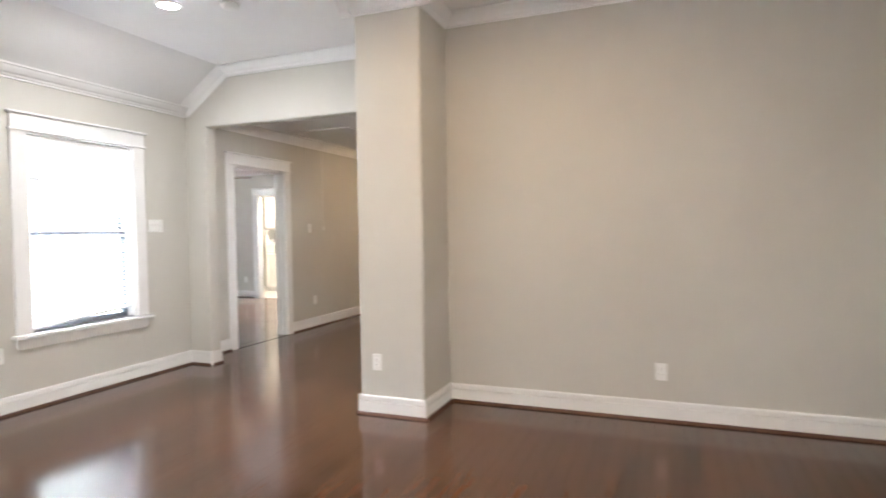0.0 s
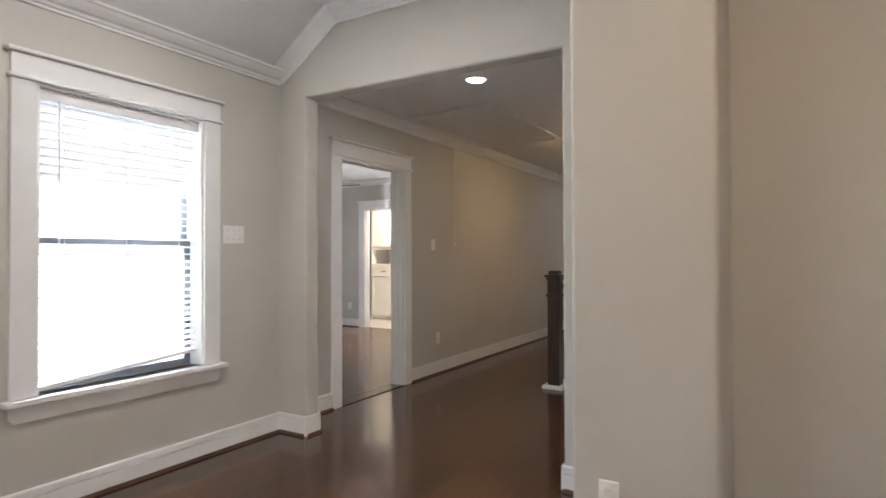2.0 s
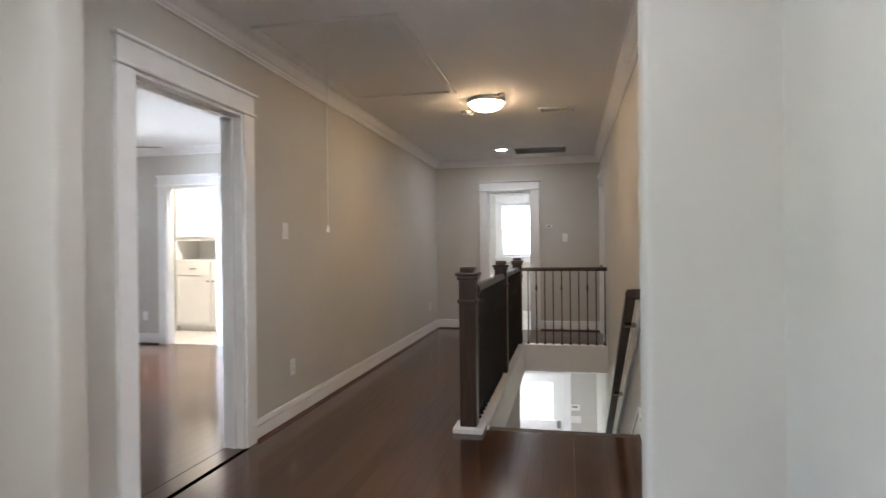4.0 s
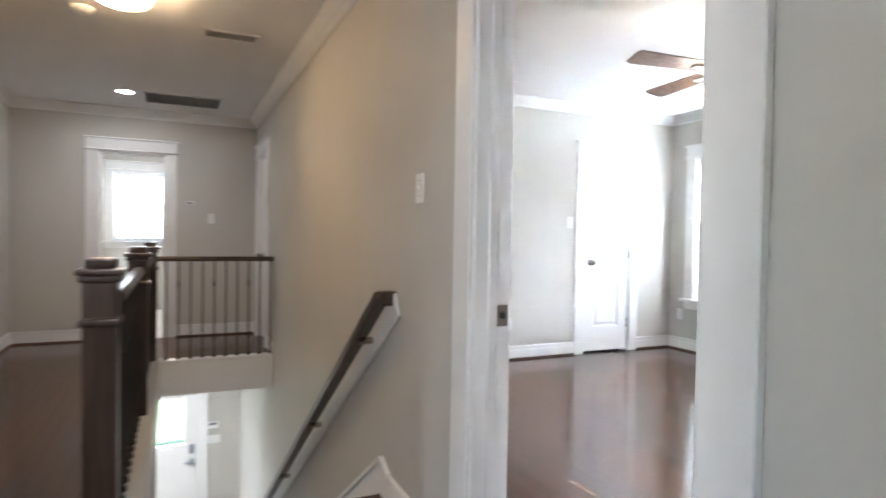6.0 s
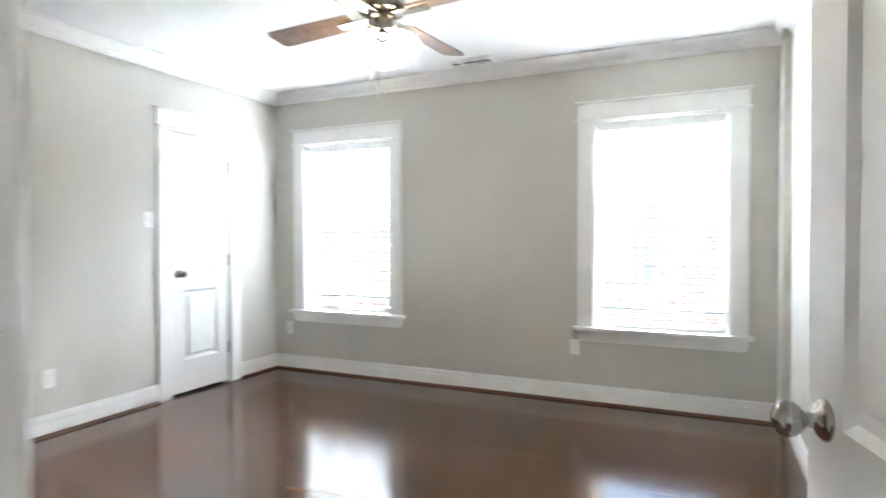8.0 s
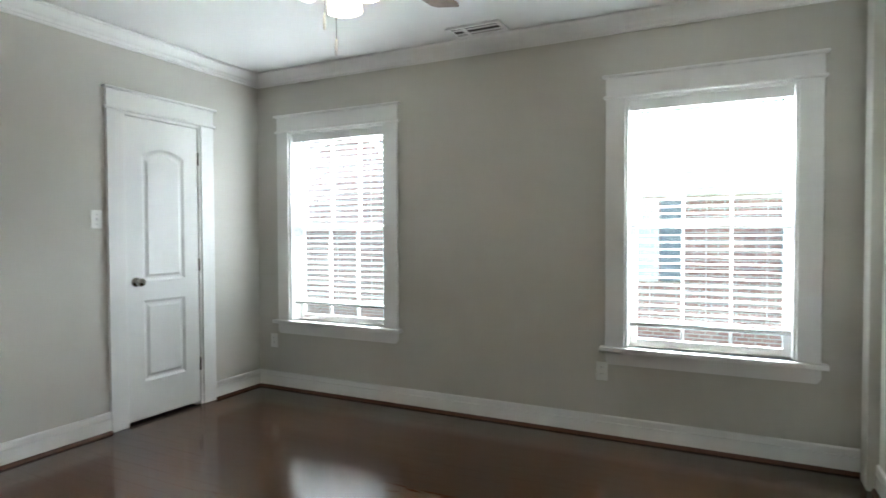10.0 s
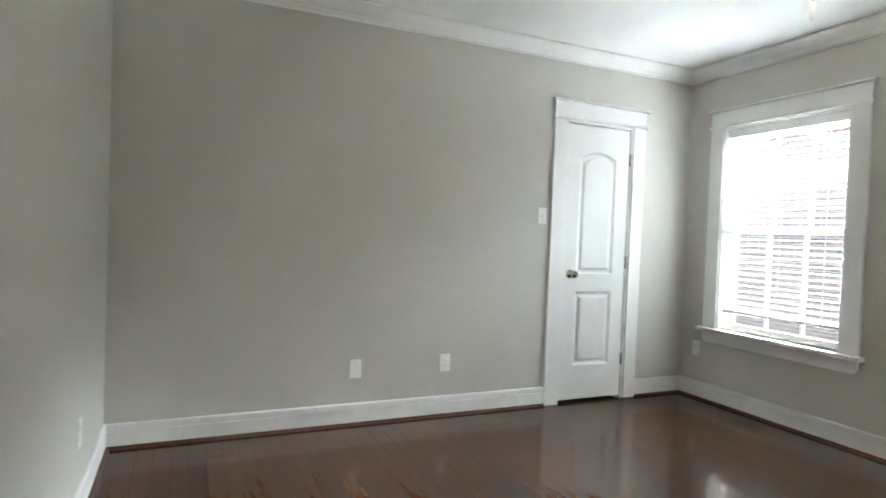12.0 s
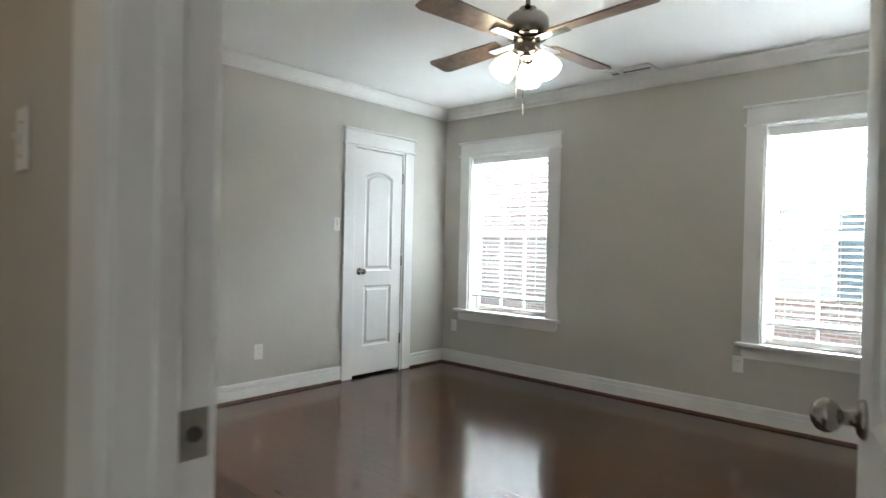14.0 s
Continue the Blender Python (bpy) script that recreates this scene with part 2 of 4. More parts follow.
# the opening from the front room into the hall, with rounded plaster corners
bm = prism(bmesh.new(), [(-0.1, -0.02), (0.325, -0.02), (0.325, 2.345), (2.165, 2.345), (2.165, -0.02), (3.1, -0.02), (3.1, 3.0), (-0.1, 3.0)], 2.43, 2.56)
edges = [e for e in bm.edges if all(0.3 < v.co.x < 2.2 for v in e.verts) and abs(e.verts[0].co.y - e.verts[1].co.y) < 1e-4]
bmesh.ops.bevel(bm, geom=edges, offset=0.018, segments=4, affect='EDGES', profile=0.5)
solid("wall_opening", bm, M_WALL, "greige plaster wall with a wide cased-free opening", "wall")
bm = B(2.495, 2.995, 1.565, 2.435, -0.02, 3.0)
edges = [e for e in bm.edges if abs(e.verts[0].co.z - e.verts[1].co.z) > 1 and e.verts[0].co.y < 2]
bmesh.ops.bevel(bm, geom=edges, offset=0.018, segments=4, affect='EDGES', profile=0.5)
solid("wall_pier", bm, M_WALL, "greige plaster pier with rounded corners", "wall")
solid("wall_inner", B(2.99, 6.4, 2.055, 2.50, -0.02, 3.0), M_WALL, PAINTED, "wall")

D1 = (3.165, 4.085, -0.02, DOOR_H)
D2 = (0.78, 1.44, -0.02, DOOR_H)
D3 = (2.995, 3.893, -0.02, DOOR_H)
D4 = (8.55, 9.28, -0.02, DOOR_H)
solid("wall_hall_west", wall_boxes("y", -0.13, 0.0, 2.56, 9.5, -0.02, 2.66, [D1]), M_WALL, PAINTED, "wall")
solid("wall_hall_end", wall_boxes("x", 9.5, 9.62, -0.13, 2.42, -0.30, 2.66, [(D2[0], D2[1], -0.02, DOOR_H)]), M_WALL, PAINTED, "wall")
solid("wall_hall_east", wall_boxes("y", 2.42, 2.54, 2.56, 11.3, DOWN, 2.66, [D3, D4]), M_WALL, PAINTED, "wall")
CD = (5.405, 6.015, -0.02, DOOR_H)
W2 = (5.855, 6.765, 0.57, 2.085)
W3 = (3.235, 4.135, 0.57, 2.085)
solid("wall_bedroom_north", wall_boxes("x", 7.10, 7.22, 2.54, 6.61, -0.02, 2.68, [CD]), M_WALL, PAINTED, "wall")
solid("wall_bedroom_east", wall_boxes("y", 6.61, 6.78, 2.80, 8.3, -0.02, 2.68, [W2, W3]), M_WALL, PAINTED, "wall")
solid("wall_bedroom_south", wall_boxes("x", 2.76, 2.90, 2.54, 6.61, -0.02, 2.68, []), M_WALL, PAINTED, "wall")
solid("wall_closet_back", wall_boxes("x", 8.2, 8.3, 2.54, 6.61, -0.02, 2.68, []), M_WALL, PAINTED, "wall")
# the room through the hall's first door, and the bath behind it
RW = (3.4, 4.6, 0.57, 2.085)
BD = (-3.19, -2.45, -0.02, DOOR_H)
solid("wall_room_south", wall_boxes("x", 2.50, 2.62, -5.6, -0.13, -0.02, 2.68, []), M_WALL, PAINTED, "wall")
solid("wall_room_west", wall_boxes("y", -5.75, -5.6, 2.5, 9.9, -0.02, 2.68, [RW]), M_WALL, PAINTED, "wall")
solid("wall_room_north", wall_boxes("x", 7.50, 7.62, -5.6, -0.13, -0.02, 2.68, [BD]), M_WALL, PAINTED, "wall")
solid("wall_bath_back", wall_boxes("x", 9.8, 9.9, -5.6, -0.13, -0.02, 2.68, []), M_WALL, PAINTED, "wall")
# end room
EW = (0.70, 1.45, 1.05, 2.10)
solid("wall_end_room_back", wall_boxes("x", 12.1, 12.25, -0.6, 2.58, -0.02, 2.68, [EW]), M_WALL, PAINTED, "wall")
solid("wall_end_room_west", wall_boxes("y", -0.7, -0.6, 9.5, 12.25, -0.02, 2.68, []), M_WALL, PAINTED, "wall")
solid("wall_end_room_east", wall_boxes("y", 2.42, 2.56, 11.3, 12.25, -0.02, 2.68, []), M_WALL, PAINTED, "wall")
# downstairs
FD = (0.95, 1.87, DOWN, DOWN + 2.05)
solid("wall_entry_front", wall_boxes("x", 11.15, 11.3, -1.2, 2.42, DOWN, -0.3, [FD]), M_WALL, "pale painted entry wall", "wall")
solid("wall_entry_west", wall_boxes("y", -1.3, -1.2, 4.0, 11.3, DOWN, -0.3, []), M_WALL, "pale painted entry wall", "wall")
solid("wall_entry_back", wall_boxes("x", 3.9, 4.0, -1.3, 2.42, DOWN, -0.3, []), M_WALL, "pale painted entry wall", "wall")

# ---- floors ----
SX0, SX1, SY0, SY1 = 1.45, 2.42, 4.77, 8.02
bm = bmesh.new()
box(bm, -0.1, 6.4, -5.0, 2.43, -0.3, -0.02)
solid("floor_slab_front", bm, M_SUB, "dark subfloor below the oak strips", "floor")
bm = bmesh.new()
box(bm, -0.13, SX0 - 0.04, 2.43, 9.5, -0.3, -0.02)
box(bm, SX0 - 0.04, 2.42, 2.43, SY0 - 0.03, -0.3, -0.02)
box(bm, SX0 - 0.04, 2.42, SY1 + 0.02, 9.5, -0.3, -0.02)
solid("floor_slab_hall", bm, M_CEIL, "white-painted underside of the landing", "floor")
bm = bmesh.new()
box(bm, 2.45, 6.61, 2.80, 8.3, -0.3, -0.021)
solid("floor_slab_bedroom", bm, M_SUB, "dark subfloor below the oak strips", "floor")
bm = bmesh.new()
box(bm, -5.6, -0.13, 2.5, 7.56, -0.3, -0.021)
solid("floor_slab_room", bm, M_SUB, "dark subfloor below the oak strips", "floor")
solid("floor_bath", B(-5.6, -0.13, 7.56, 9.8, -0.3, 0.0), M_TILE, "pale ceramic tile bathroom floor", "floor")
solid("floor_end_room", B(-0.6, 2.42, 9.5, 12.1, -0.3, 0.0), M_TILE, "pale ceramic tile bathroom floor", "floor")
solid("floor_entry", B(-1.3, 2.42, 3.9, 11.3, DOWN - 0.2, DOWN), M_TILE, "pale tiled entry floor", "floor")

# ---- ceilings ----
solid("ceiling_hall", B(-0.13, 2.58, 2.56, 9.62, HALL_Z, HALL_Z + 0.1), M_CEIL, "flat white painted hall ceiling", "ceiling")
solid("ceiling_bedroom", B(2.54, 6.61, 2.90, 8.2, BED_Z, BED_Z + 0.1), M_CEIL, "flat white painted bedroom ceiling", "ceiling")
solid("ceiling_front", B(0.57, 6.4, -5.0, 2.43, FRONT_Z, FRONT_Z + 0.1), M_CEIL, "flat white painted ceiling", "ceiling")
solid("ceiling_slope", prism(bmesh.new(), [(0.06, 2.545), (0.57, FRONT_Z), (0.57, FRONT_Z + 0.1), (0.06, 2.66)], -5.0, 2.43), M_CEIL, "sloped white painted ceiling along the window wall", "ceiling")
solid("ceiling_room", B(-5.6, -0.13, 2.6, 9.85, BED_Z, BED_Z + 0.1), M_CEIL, "flat white painted ceiling", "ceiling")
solid("ceiling_end_room", B(-0.6, 2.58, 9.62, 12.2, BED_Z, BED_Z + 0.1), M_CEIL, "flat white painted ceiling", "ceiling")
solid("ceiling_entry", B(-1.3, 2.42, 9.5, 11.3, -0.42, -0.302), M_CEIL, "white entry ceiling", "ceiling")
# unseen flat slab in two boxes; its overhang keeps sun off the windows
bm = box(B(-0.5, 7.1, -5.5, 2.5, 3.1, 3.25), -6.0, 7.1, 2.5, 12.6, 3.1, 3.25)
solid("roof", bm, M_ROOF, "unseen grey roof slab that shades the house", "roof")

# ---- mouldings ----


def crown(x0, y0, x1, y1, facing, top, z_slope=None):
    """A crown moulding from one point to another along a wall's face, below a ceiling."""
    length = math.hypot(x1 - x0, y1 - y0)
    prof = [(0, 0.0), (0.09, 0.0), (0.09, -0.012), (0.078, -0.018), (0.066, -0.034), (0.044, -0.056), (0.028, -0.066), (0.02, -0.080), (0.012, -0.084), (0.012, -0.098), (0, -0.098)]
    bm = prism(bmesh.new(), prof, -length / 2, length / 2, "x")
    ob = solid("trim_crown", bm, M_TRIM, "white stepped crown moulding below the ceiling", "crown moulding")
    ob.matrix_world = pose((x0 + x1) / 2, (y0 + y1) / 2, top + 0.001, 0, 0, TURN[facing])
    return ob


def base(x0, y0, x1, y1, facing, z=0.0):
    """A baseboard with a scored line, and a stained shoe at its foot."""
    length = math.hypot(x1 - x0, y1 - y0)
    prof = [(-0.004, 0.0), (0.016, 0.0), (0.016, 0.0940), (0.004, 0.0945), (0.004, 0.1000), (0.015, 0.1005), (0.015, 0.129), (0.009, 0.137), (-0.004, 0.137)]
    ob = solid("baseboard", prism(bmesh.new(), prof, -length / 2, length / 2, "x"), M_TRIM, "white painted baseboard with a scored line", "baseboard")
    ob.matrix_world = pose((x0 + x1) / 2, (y0 + y1) / 2, z, 0, 0, TURN[facing])
    prof = [(0.0155, 0.0), (0.033, 0.0), (0.032, 0.007), (0.027, 0.014), (0.020, 0.018), (0.0155, 0.019)]
    so = solid("trim_shoe", prism(bmesh.new(), prof, -length / 2, length / 2, "x"), M_SHOE, "dark stained shoe moulding along the floor", "moulding")
    so.matrix_world = ob.matrix_world
    return ob


CW = 0.115   # casing width
for a in ((0.07, -5.0, 0.07, 2.43, "+x"), (0.325, 2.43, 0.07, 2.43, "-y"), (0.325, 2.43, 0.325, 2.56, "+x"), (0.0, 2.56, 0.325, 2.56, "+y"),
          (2.165, 2.56, 2.165, 2.43, "-x"), (2.495, 2.43, 2.165, 2.43, "-y"), (2.165, 2.56, 2.42, 2.56, "+y"),
          (2.495, 1.55, 2.495, 2.43, "-x"), (2.48, 1.565, 3.01, 1.565, "-y"), (2.995, 1.55, 2.995, 2.055, "+x"), (2.995, 2.055, 6.4, 2.055, "-y"),
          (6.4, -5, 6.4, 2.055, "-x"), (0.07, -5, 6.4, -5, "+y"),
          (0, 2.56, 0, D1[0] - CW, "+x"), (0, D1[1] + CW, 0, 9.5, "+x"), (0, 9.5, D2[0] - CW, 9.5, "-y"), (D2[1] + CW, 9.5, 2.42, 9.5, "-y"),
          (2.42, 2.56, 2.42, D3[0] - CW, "-x"), (2.42, D3[1] + CW, 2.42, SY0 - 0.02, "-x"), (2.42, SY1, 2.42, D4[0] - CW, "-x"), (2.42, D4[1] + CW, 2.42, 9.5, "-x"),
          (2.54, D3[1] + CW, 2.54, 7.10, "+x"), (2.54, 7.10, CD[0] - CW, 7.10, "-y"), (CD[1] + CW, 7.10, 6.61, 7.10, "-y"),
          (6.61, 2.90, 6.61, 7.10, "-x"), (2.54, 2.90, 6.61, 2.90, "+y"),
          (-5.6, 7.50, BD[0] - CW, 7.50, "-y"), (BD[1] + CW, 7.50, -0.13, 7.50, "-y"), (-5.6, 2.62, -5.6, 7.50, "+x"), (-0.13, D1[1] + CW, -0.13, 7.50, "-x"),
          (-1.2, 11.15, FD[0] - CW, 11.15, "-y", DOWN), (FD[1] + CW, 11.15, 2.42, 11.15, "-y", DOWN)):
    base(*a)
for a in ((0.07, -5.0, 0.07, 2.43, "+x", 2.552), (0.57, 2.43, 2.495, 2.43, "-y", FRONT_Z), (2.40, 1.565, 3.09, 1.565, "-y", FRONT_Z), (2.495, 1.475, 2.495, 2.43, "-x", FRONT_Z),
          (2.995, 1.475, 2.995, 2.055, "+x", FRONT_Z), (2.995, 2.055, 6.4, 2.055, "-y", FRONT_Z), (6.4, -5, 6.4, 2.055, "-x", FRONT_Z), (0.5, -5, 6.4, -5, "+y", FRONT_Z),
          (0, 2.56, 0, 9.5, "+x", HALL_Z), (0, 9.5, 2.42, 9.5, "-y", HALL_Z), (2.42, 2.56, 2.42, 9.5, "-x", HALL_Z), (0, 2.56, 2.42, 2.56, "+y", HALL_Z),
          (2.54, 2.90, 2.54, 7.10, "+x", BED_Z), (2.54, 7.10, 6.61, 7.10, "-y", BED_Z), (6.61, 2.90, 6.61, 7.10, "-x", BED_Z), (2.54, 2.90, 6.61, 2.90, "+y", BED_Z),
          (-5.6, 7.50, -0.13, 7.50, "-y", BED_Z), (-5.6, 2.62, -5.6, 7.50, "+x", BED_Z)):
    crown(*a)
# the raking length under the sloped ceiling
rake = crown(0, 0, 0.66, 0, "-y", 0)
rake.matrix_world = pose(0.325, 2.43, 2.728, 0, -34.8, 0) @ pose(0, 0, 0, 0, 0, 180)

# ---- casings, doors, windows ----


def casing(parent, w, h, y0=0.0, depth=0.02, sill=None):
    """Side boards, header, fillet and cap round an opening of width w and height h; local x is centred, y out of the wall."""
    z0 = sill if sill is not None else 0.0
    for s in (-1, 1):
        a, b = sorted((s * w / 2, s * (w / 2 + CW)))
        part("side_casing", B(a, b, y0 - 0.003, y0 + depth, z0, h, bevel=0.003), M_TRIM, parent)
    e = w / 2 + CW
    part("casing_fillet", B(-e - 0.014, e + 0.014, y0 - 0.003, y0 + depth + 0.012, h, h + 0.018, bevel=0.004), M_TRIM, parent)
    part("header_board", B(-e, e, y0 - 0.003, y0 + depth, h + 0.018, h + 0.125, bevel=0.002), M_TRIM, parent)
    part("header_cap", B(-e - 0.02, e + 0.02, y0 - 0.003, y0 + depth + 0.02, h + 0.125, h + 0.143, bevel=0.004), M_TRIM, parent)


def door_frame(name, x, y, facing, w, thick, label, other_side=True, h=DOOR_H, z=0.0):
    t = thing(name, on_wall(x, y, z, facing), label, "door frame", kind="structure")
    casing(t, w, h)
    j = 0.018
    for s in (-1, 1):
        a, b = sorted((s * (w / 2 - j), s * (w / 2 + 0.002)))
        part("jamb", B(a, b, -thick - 0.004, 0.006, 0, h - 0.001, bevel=0.002), M_TRIM, t)
        a, b = sorted((s * (w / 2 - j - 0.011), s * (w / 2 - j)))
        part("door_stop", B(a, b, -thick * 0.62, -thick * 0.62 + 0.034, 0, h - j, bevel=0.003), M_TRIM, t)
    part("head_jamb", B(-w / 2 + j, w / 2 - j, -thick - 0.004, 0.006, h - j, h + 0.002, bevel=0.002), M_TRIM, t)
    part("head_stop", B(-w / 2 + j, w / 2 - j, -thick * 0.62, -thick * 0.62 + 0.034, h - j - 0.011, h - j, bevel=0.003), M_TRIM, t)
    if other_side:
        e = w / 2 + CW
        for s in (-1, 1):
            a, b = sorted((s * w / 2, s * e))
            part("side_casing", B(a, b, -thick - 0.02, -thick + 0.003, 0, h, bevel=0.003), M_TRIM, t)
        part("header_board", B(-e, e, -thick - 0.02, -thick + 0.003, h + 0.001, h + 0.125, bevel=0.002), M_TRIM, t)
    return t


def panel_door(name, m, w, h, label, knob=True, hinges=()):
    """A hollow-core door with an arched upper panel and a square lower one. Local x from the hinge (0) to the latch (w), y through its thickness."""
    t = thing(name, m, label, "door", kind="structure")
    th, sw = 0.035, 0.118
    lo0, lo1, up0, up1, rise = 0.25, 0.80, 0.93, h - 0.19, 0.05
    bm = bmesh.new()
    box(bm, 0, sw, -th, 0, 0, h)
    box(bm, w - sw, w, -th, 0, 0, h)
    box(bm, sw, w - sw, -th, 0, 0, lo0)
    box(bm, sw, w - sw, -th, 0, lo1, up0)
    arc = [(sw + (w - 2 * sw) * i / 12, up1 - rise * (2 * i / 12 - 1) ** 2) for i in range(13)]
    prism(bm, arc + [(w - sw, h), (sw, h)], -th, 0)
    part("slab", bm, M_TRIM, t)
    g = 0.012
    for nm, z0, z1, top in (("lower_panel", lo0, lo1, 0), ("upper_panel", up0, up1, rise)):
        bm = bmesh.new()
        box(bm, sw, w - sw, -th + g, -g, z0, z1)
        for s in (1, -1):
            rings = []
            for inset, dep in ((0.0, 0.0), (0.018, g + 0.001), (0.03, g), (0.046, 0.003)):
                n = 12
                ring = [(sw + inset, z0 + inset), (w - sw - inset, z0 + inset)]
                for i in range(n + 1):
                    f = 1 - 2 * i / n
                    ring.append((w / 2 + f * (w / 2 - sw - inset), z1 - inset - top * f * f))
                rings.append([bm.verts.new((u, (-dep if s > 0 else -th + dep), v)) for u, v in ring])
            fs = []
            for a, b in zip(rings, rings[1:]):
                for i in range(len(a)):
                    fs.append(bm.faces.new((a[i], a[(i + 1) % len(a)], b[(i + 1) % len(a)], b[i])))
            fs.append(bm.faces.new(rings[-1]))
            if s > 0:
                for f in fs:
                    f.normal_flip()
        part(nm, bm, M_TRIM, t, "moulded door panel")
    if knob:
        for s, y in ((1, 0), (-1, -th)):
            k = part("knob", lathe(bmesh.new(), [(0.033, 0), (0.033, 0.004), (0.026, 0.010), (0.013, 0.014), (0.012, 0.030), (0.020, 0.036), (0.027, 0.046), (0.029, 0.056), (0.024, 0.068), (0.012, 0.075), (0.002, 0.077)], 20,
                                   pose(w - 0.062, y, 0.93, -90 * s, 0, 0)), M_NICKEL, t, "satin nickel door knob")
        part("latch_plate", B(w - 0.001, w + 0.0015, -th + 0.005, -0.005, 0.90, 0.96), M_NICKEL, t, "nickel latch plate")
    for z in hinges:
        part("hinge", lathe(bmesh.new(), [(0.007, z - 0.045), (0.007, z + 0.045), (0.004, z + 0.052)], 10, pose(-0.004, 0.004, 0)), M_NICKEL, t, "small steel hinge")
    return t


def window_unit(name, x, y, facing, w, z0, z1, wall_t, label, sash=None, grid=(2, 2)):
    """A double-hung window with a craftsman casing. Local x centred on the opening, y = 0 on the inner face of the wall."""
    sash = sash or M_TRIM
    t = thing(name, on_wall(x, y, 0, facing), label, "window", kind="structure")
    casing(t, w, z1, sill=z0)
    e = w / 2 + CW
    part("window_sill", B(-e - 0.03, e + 0.03, -0.09, 0.06, z0 - 0.028, z0, bevel=0.005, seg=2), M_TRIM, t)
    part("apron", prism(bmesh.new(), [(-e + 0.02, z0 - 0.11), (e - 0.02, z0 - 0.11), (e, z0 - 0.085), (e, z0 - 0.029), (-e, z0 - 0.029), (-e, z0 - 0.085)], -0.003, 0.018), M_TRIM, t)
    for s in (-1, 1):
        a, b = sorted((s * (w / 2 - 0.015), s * (w / 2 + 0.001)))
        part("jamb", B(a, b, -wall_t - 0.01, 0.004, z0 + 0.001, z1, bevel=0.002), M_TRIM, t)
    part("head_jamb", B(-w / 2 + 0.015, w / 2 - 0.015, -wall_t - 0.01, 0.004, z1 - 0.015, z1 + 0.002, bevel=0.002), M_TRIM, t)
    mid = (z0 + z1) / 2
    iw = w / 2 - 0.015
    for nm, a, b, yy in (("upper_sash", mid - 0.02, z1 - 0.015, -0.135), ("lower_sash", z0 + 0.001, mid + 0.025, -0.10)):
        f = 0.042
        bm = bmesh.new()
        box(bm, -iw, -iw + f, yy - 0.03, yy, a, b, bevel=0.003)
        box(bm, iw - f, iw, yy - 0.03, yy, a, b, bevel=0.003)
        box(bm, -iw + f, iw - f, yy - 0.03, yy, a, a + f, bevel=0.003)
        box(bm, -iw + f, iw - f, yy - 0.03, yy, b - f, b, bevel=0.003)
        so = part(nm, bm, sash, t)
        for i in range(1, grid[0]):
            u = -iw + f + (2 * iw - 2 * f) * i / grid[0]
            part("muntin", B(u - 0.009, u + 0.009, yy - 0.026, yy - 0.004, a + f, b - f), sash, so)
        for i in range(1, grid[1]):
            v = a + f + (b - a - 2 * f) * i / grid[1]
            part("muntin", B(-iw + f, iw - f, yy - 0.025, yy - 0.005, v - 0.009, v + 0.009), sash, so)
        pane = part("pane", B(-iw + f - 0.005, iw - f + 0.005, yy - 0.017, yy - 0.013, a + f - 0.005, b - f + 0.005), M_GLASS, so, "clear window glass")
        pane.visible_shadow = False
    return t


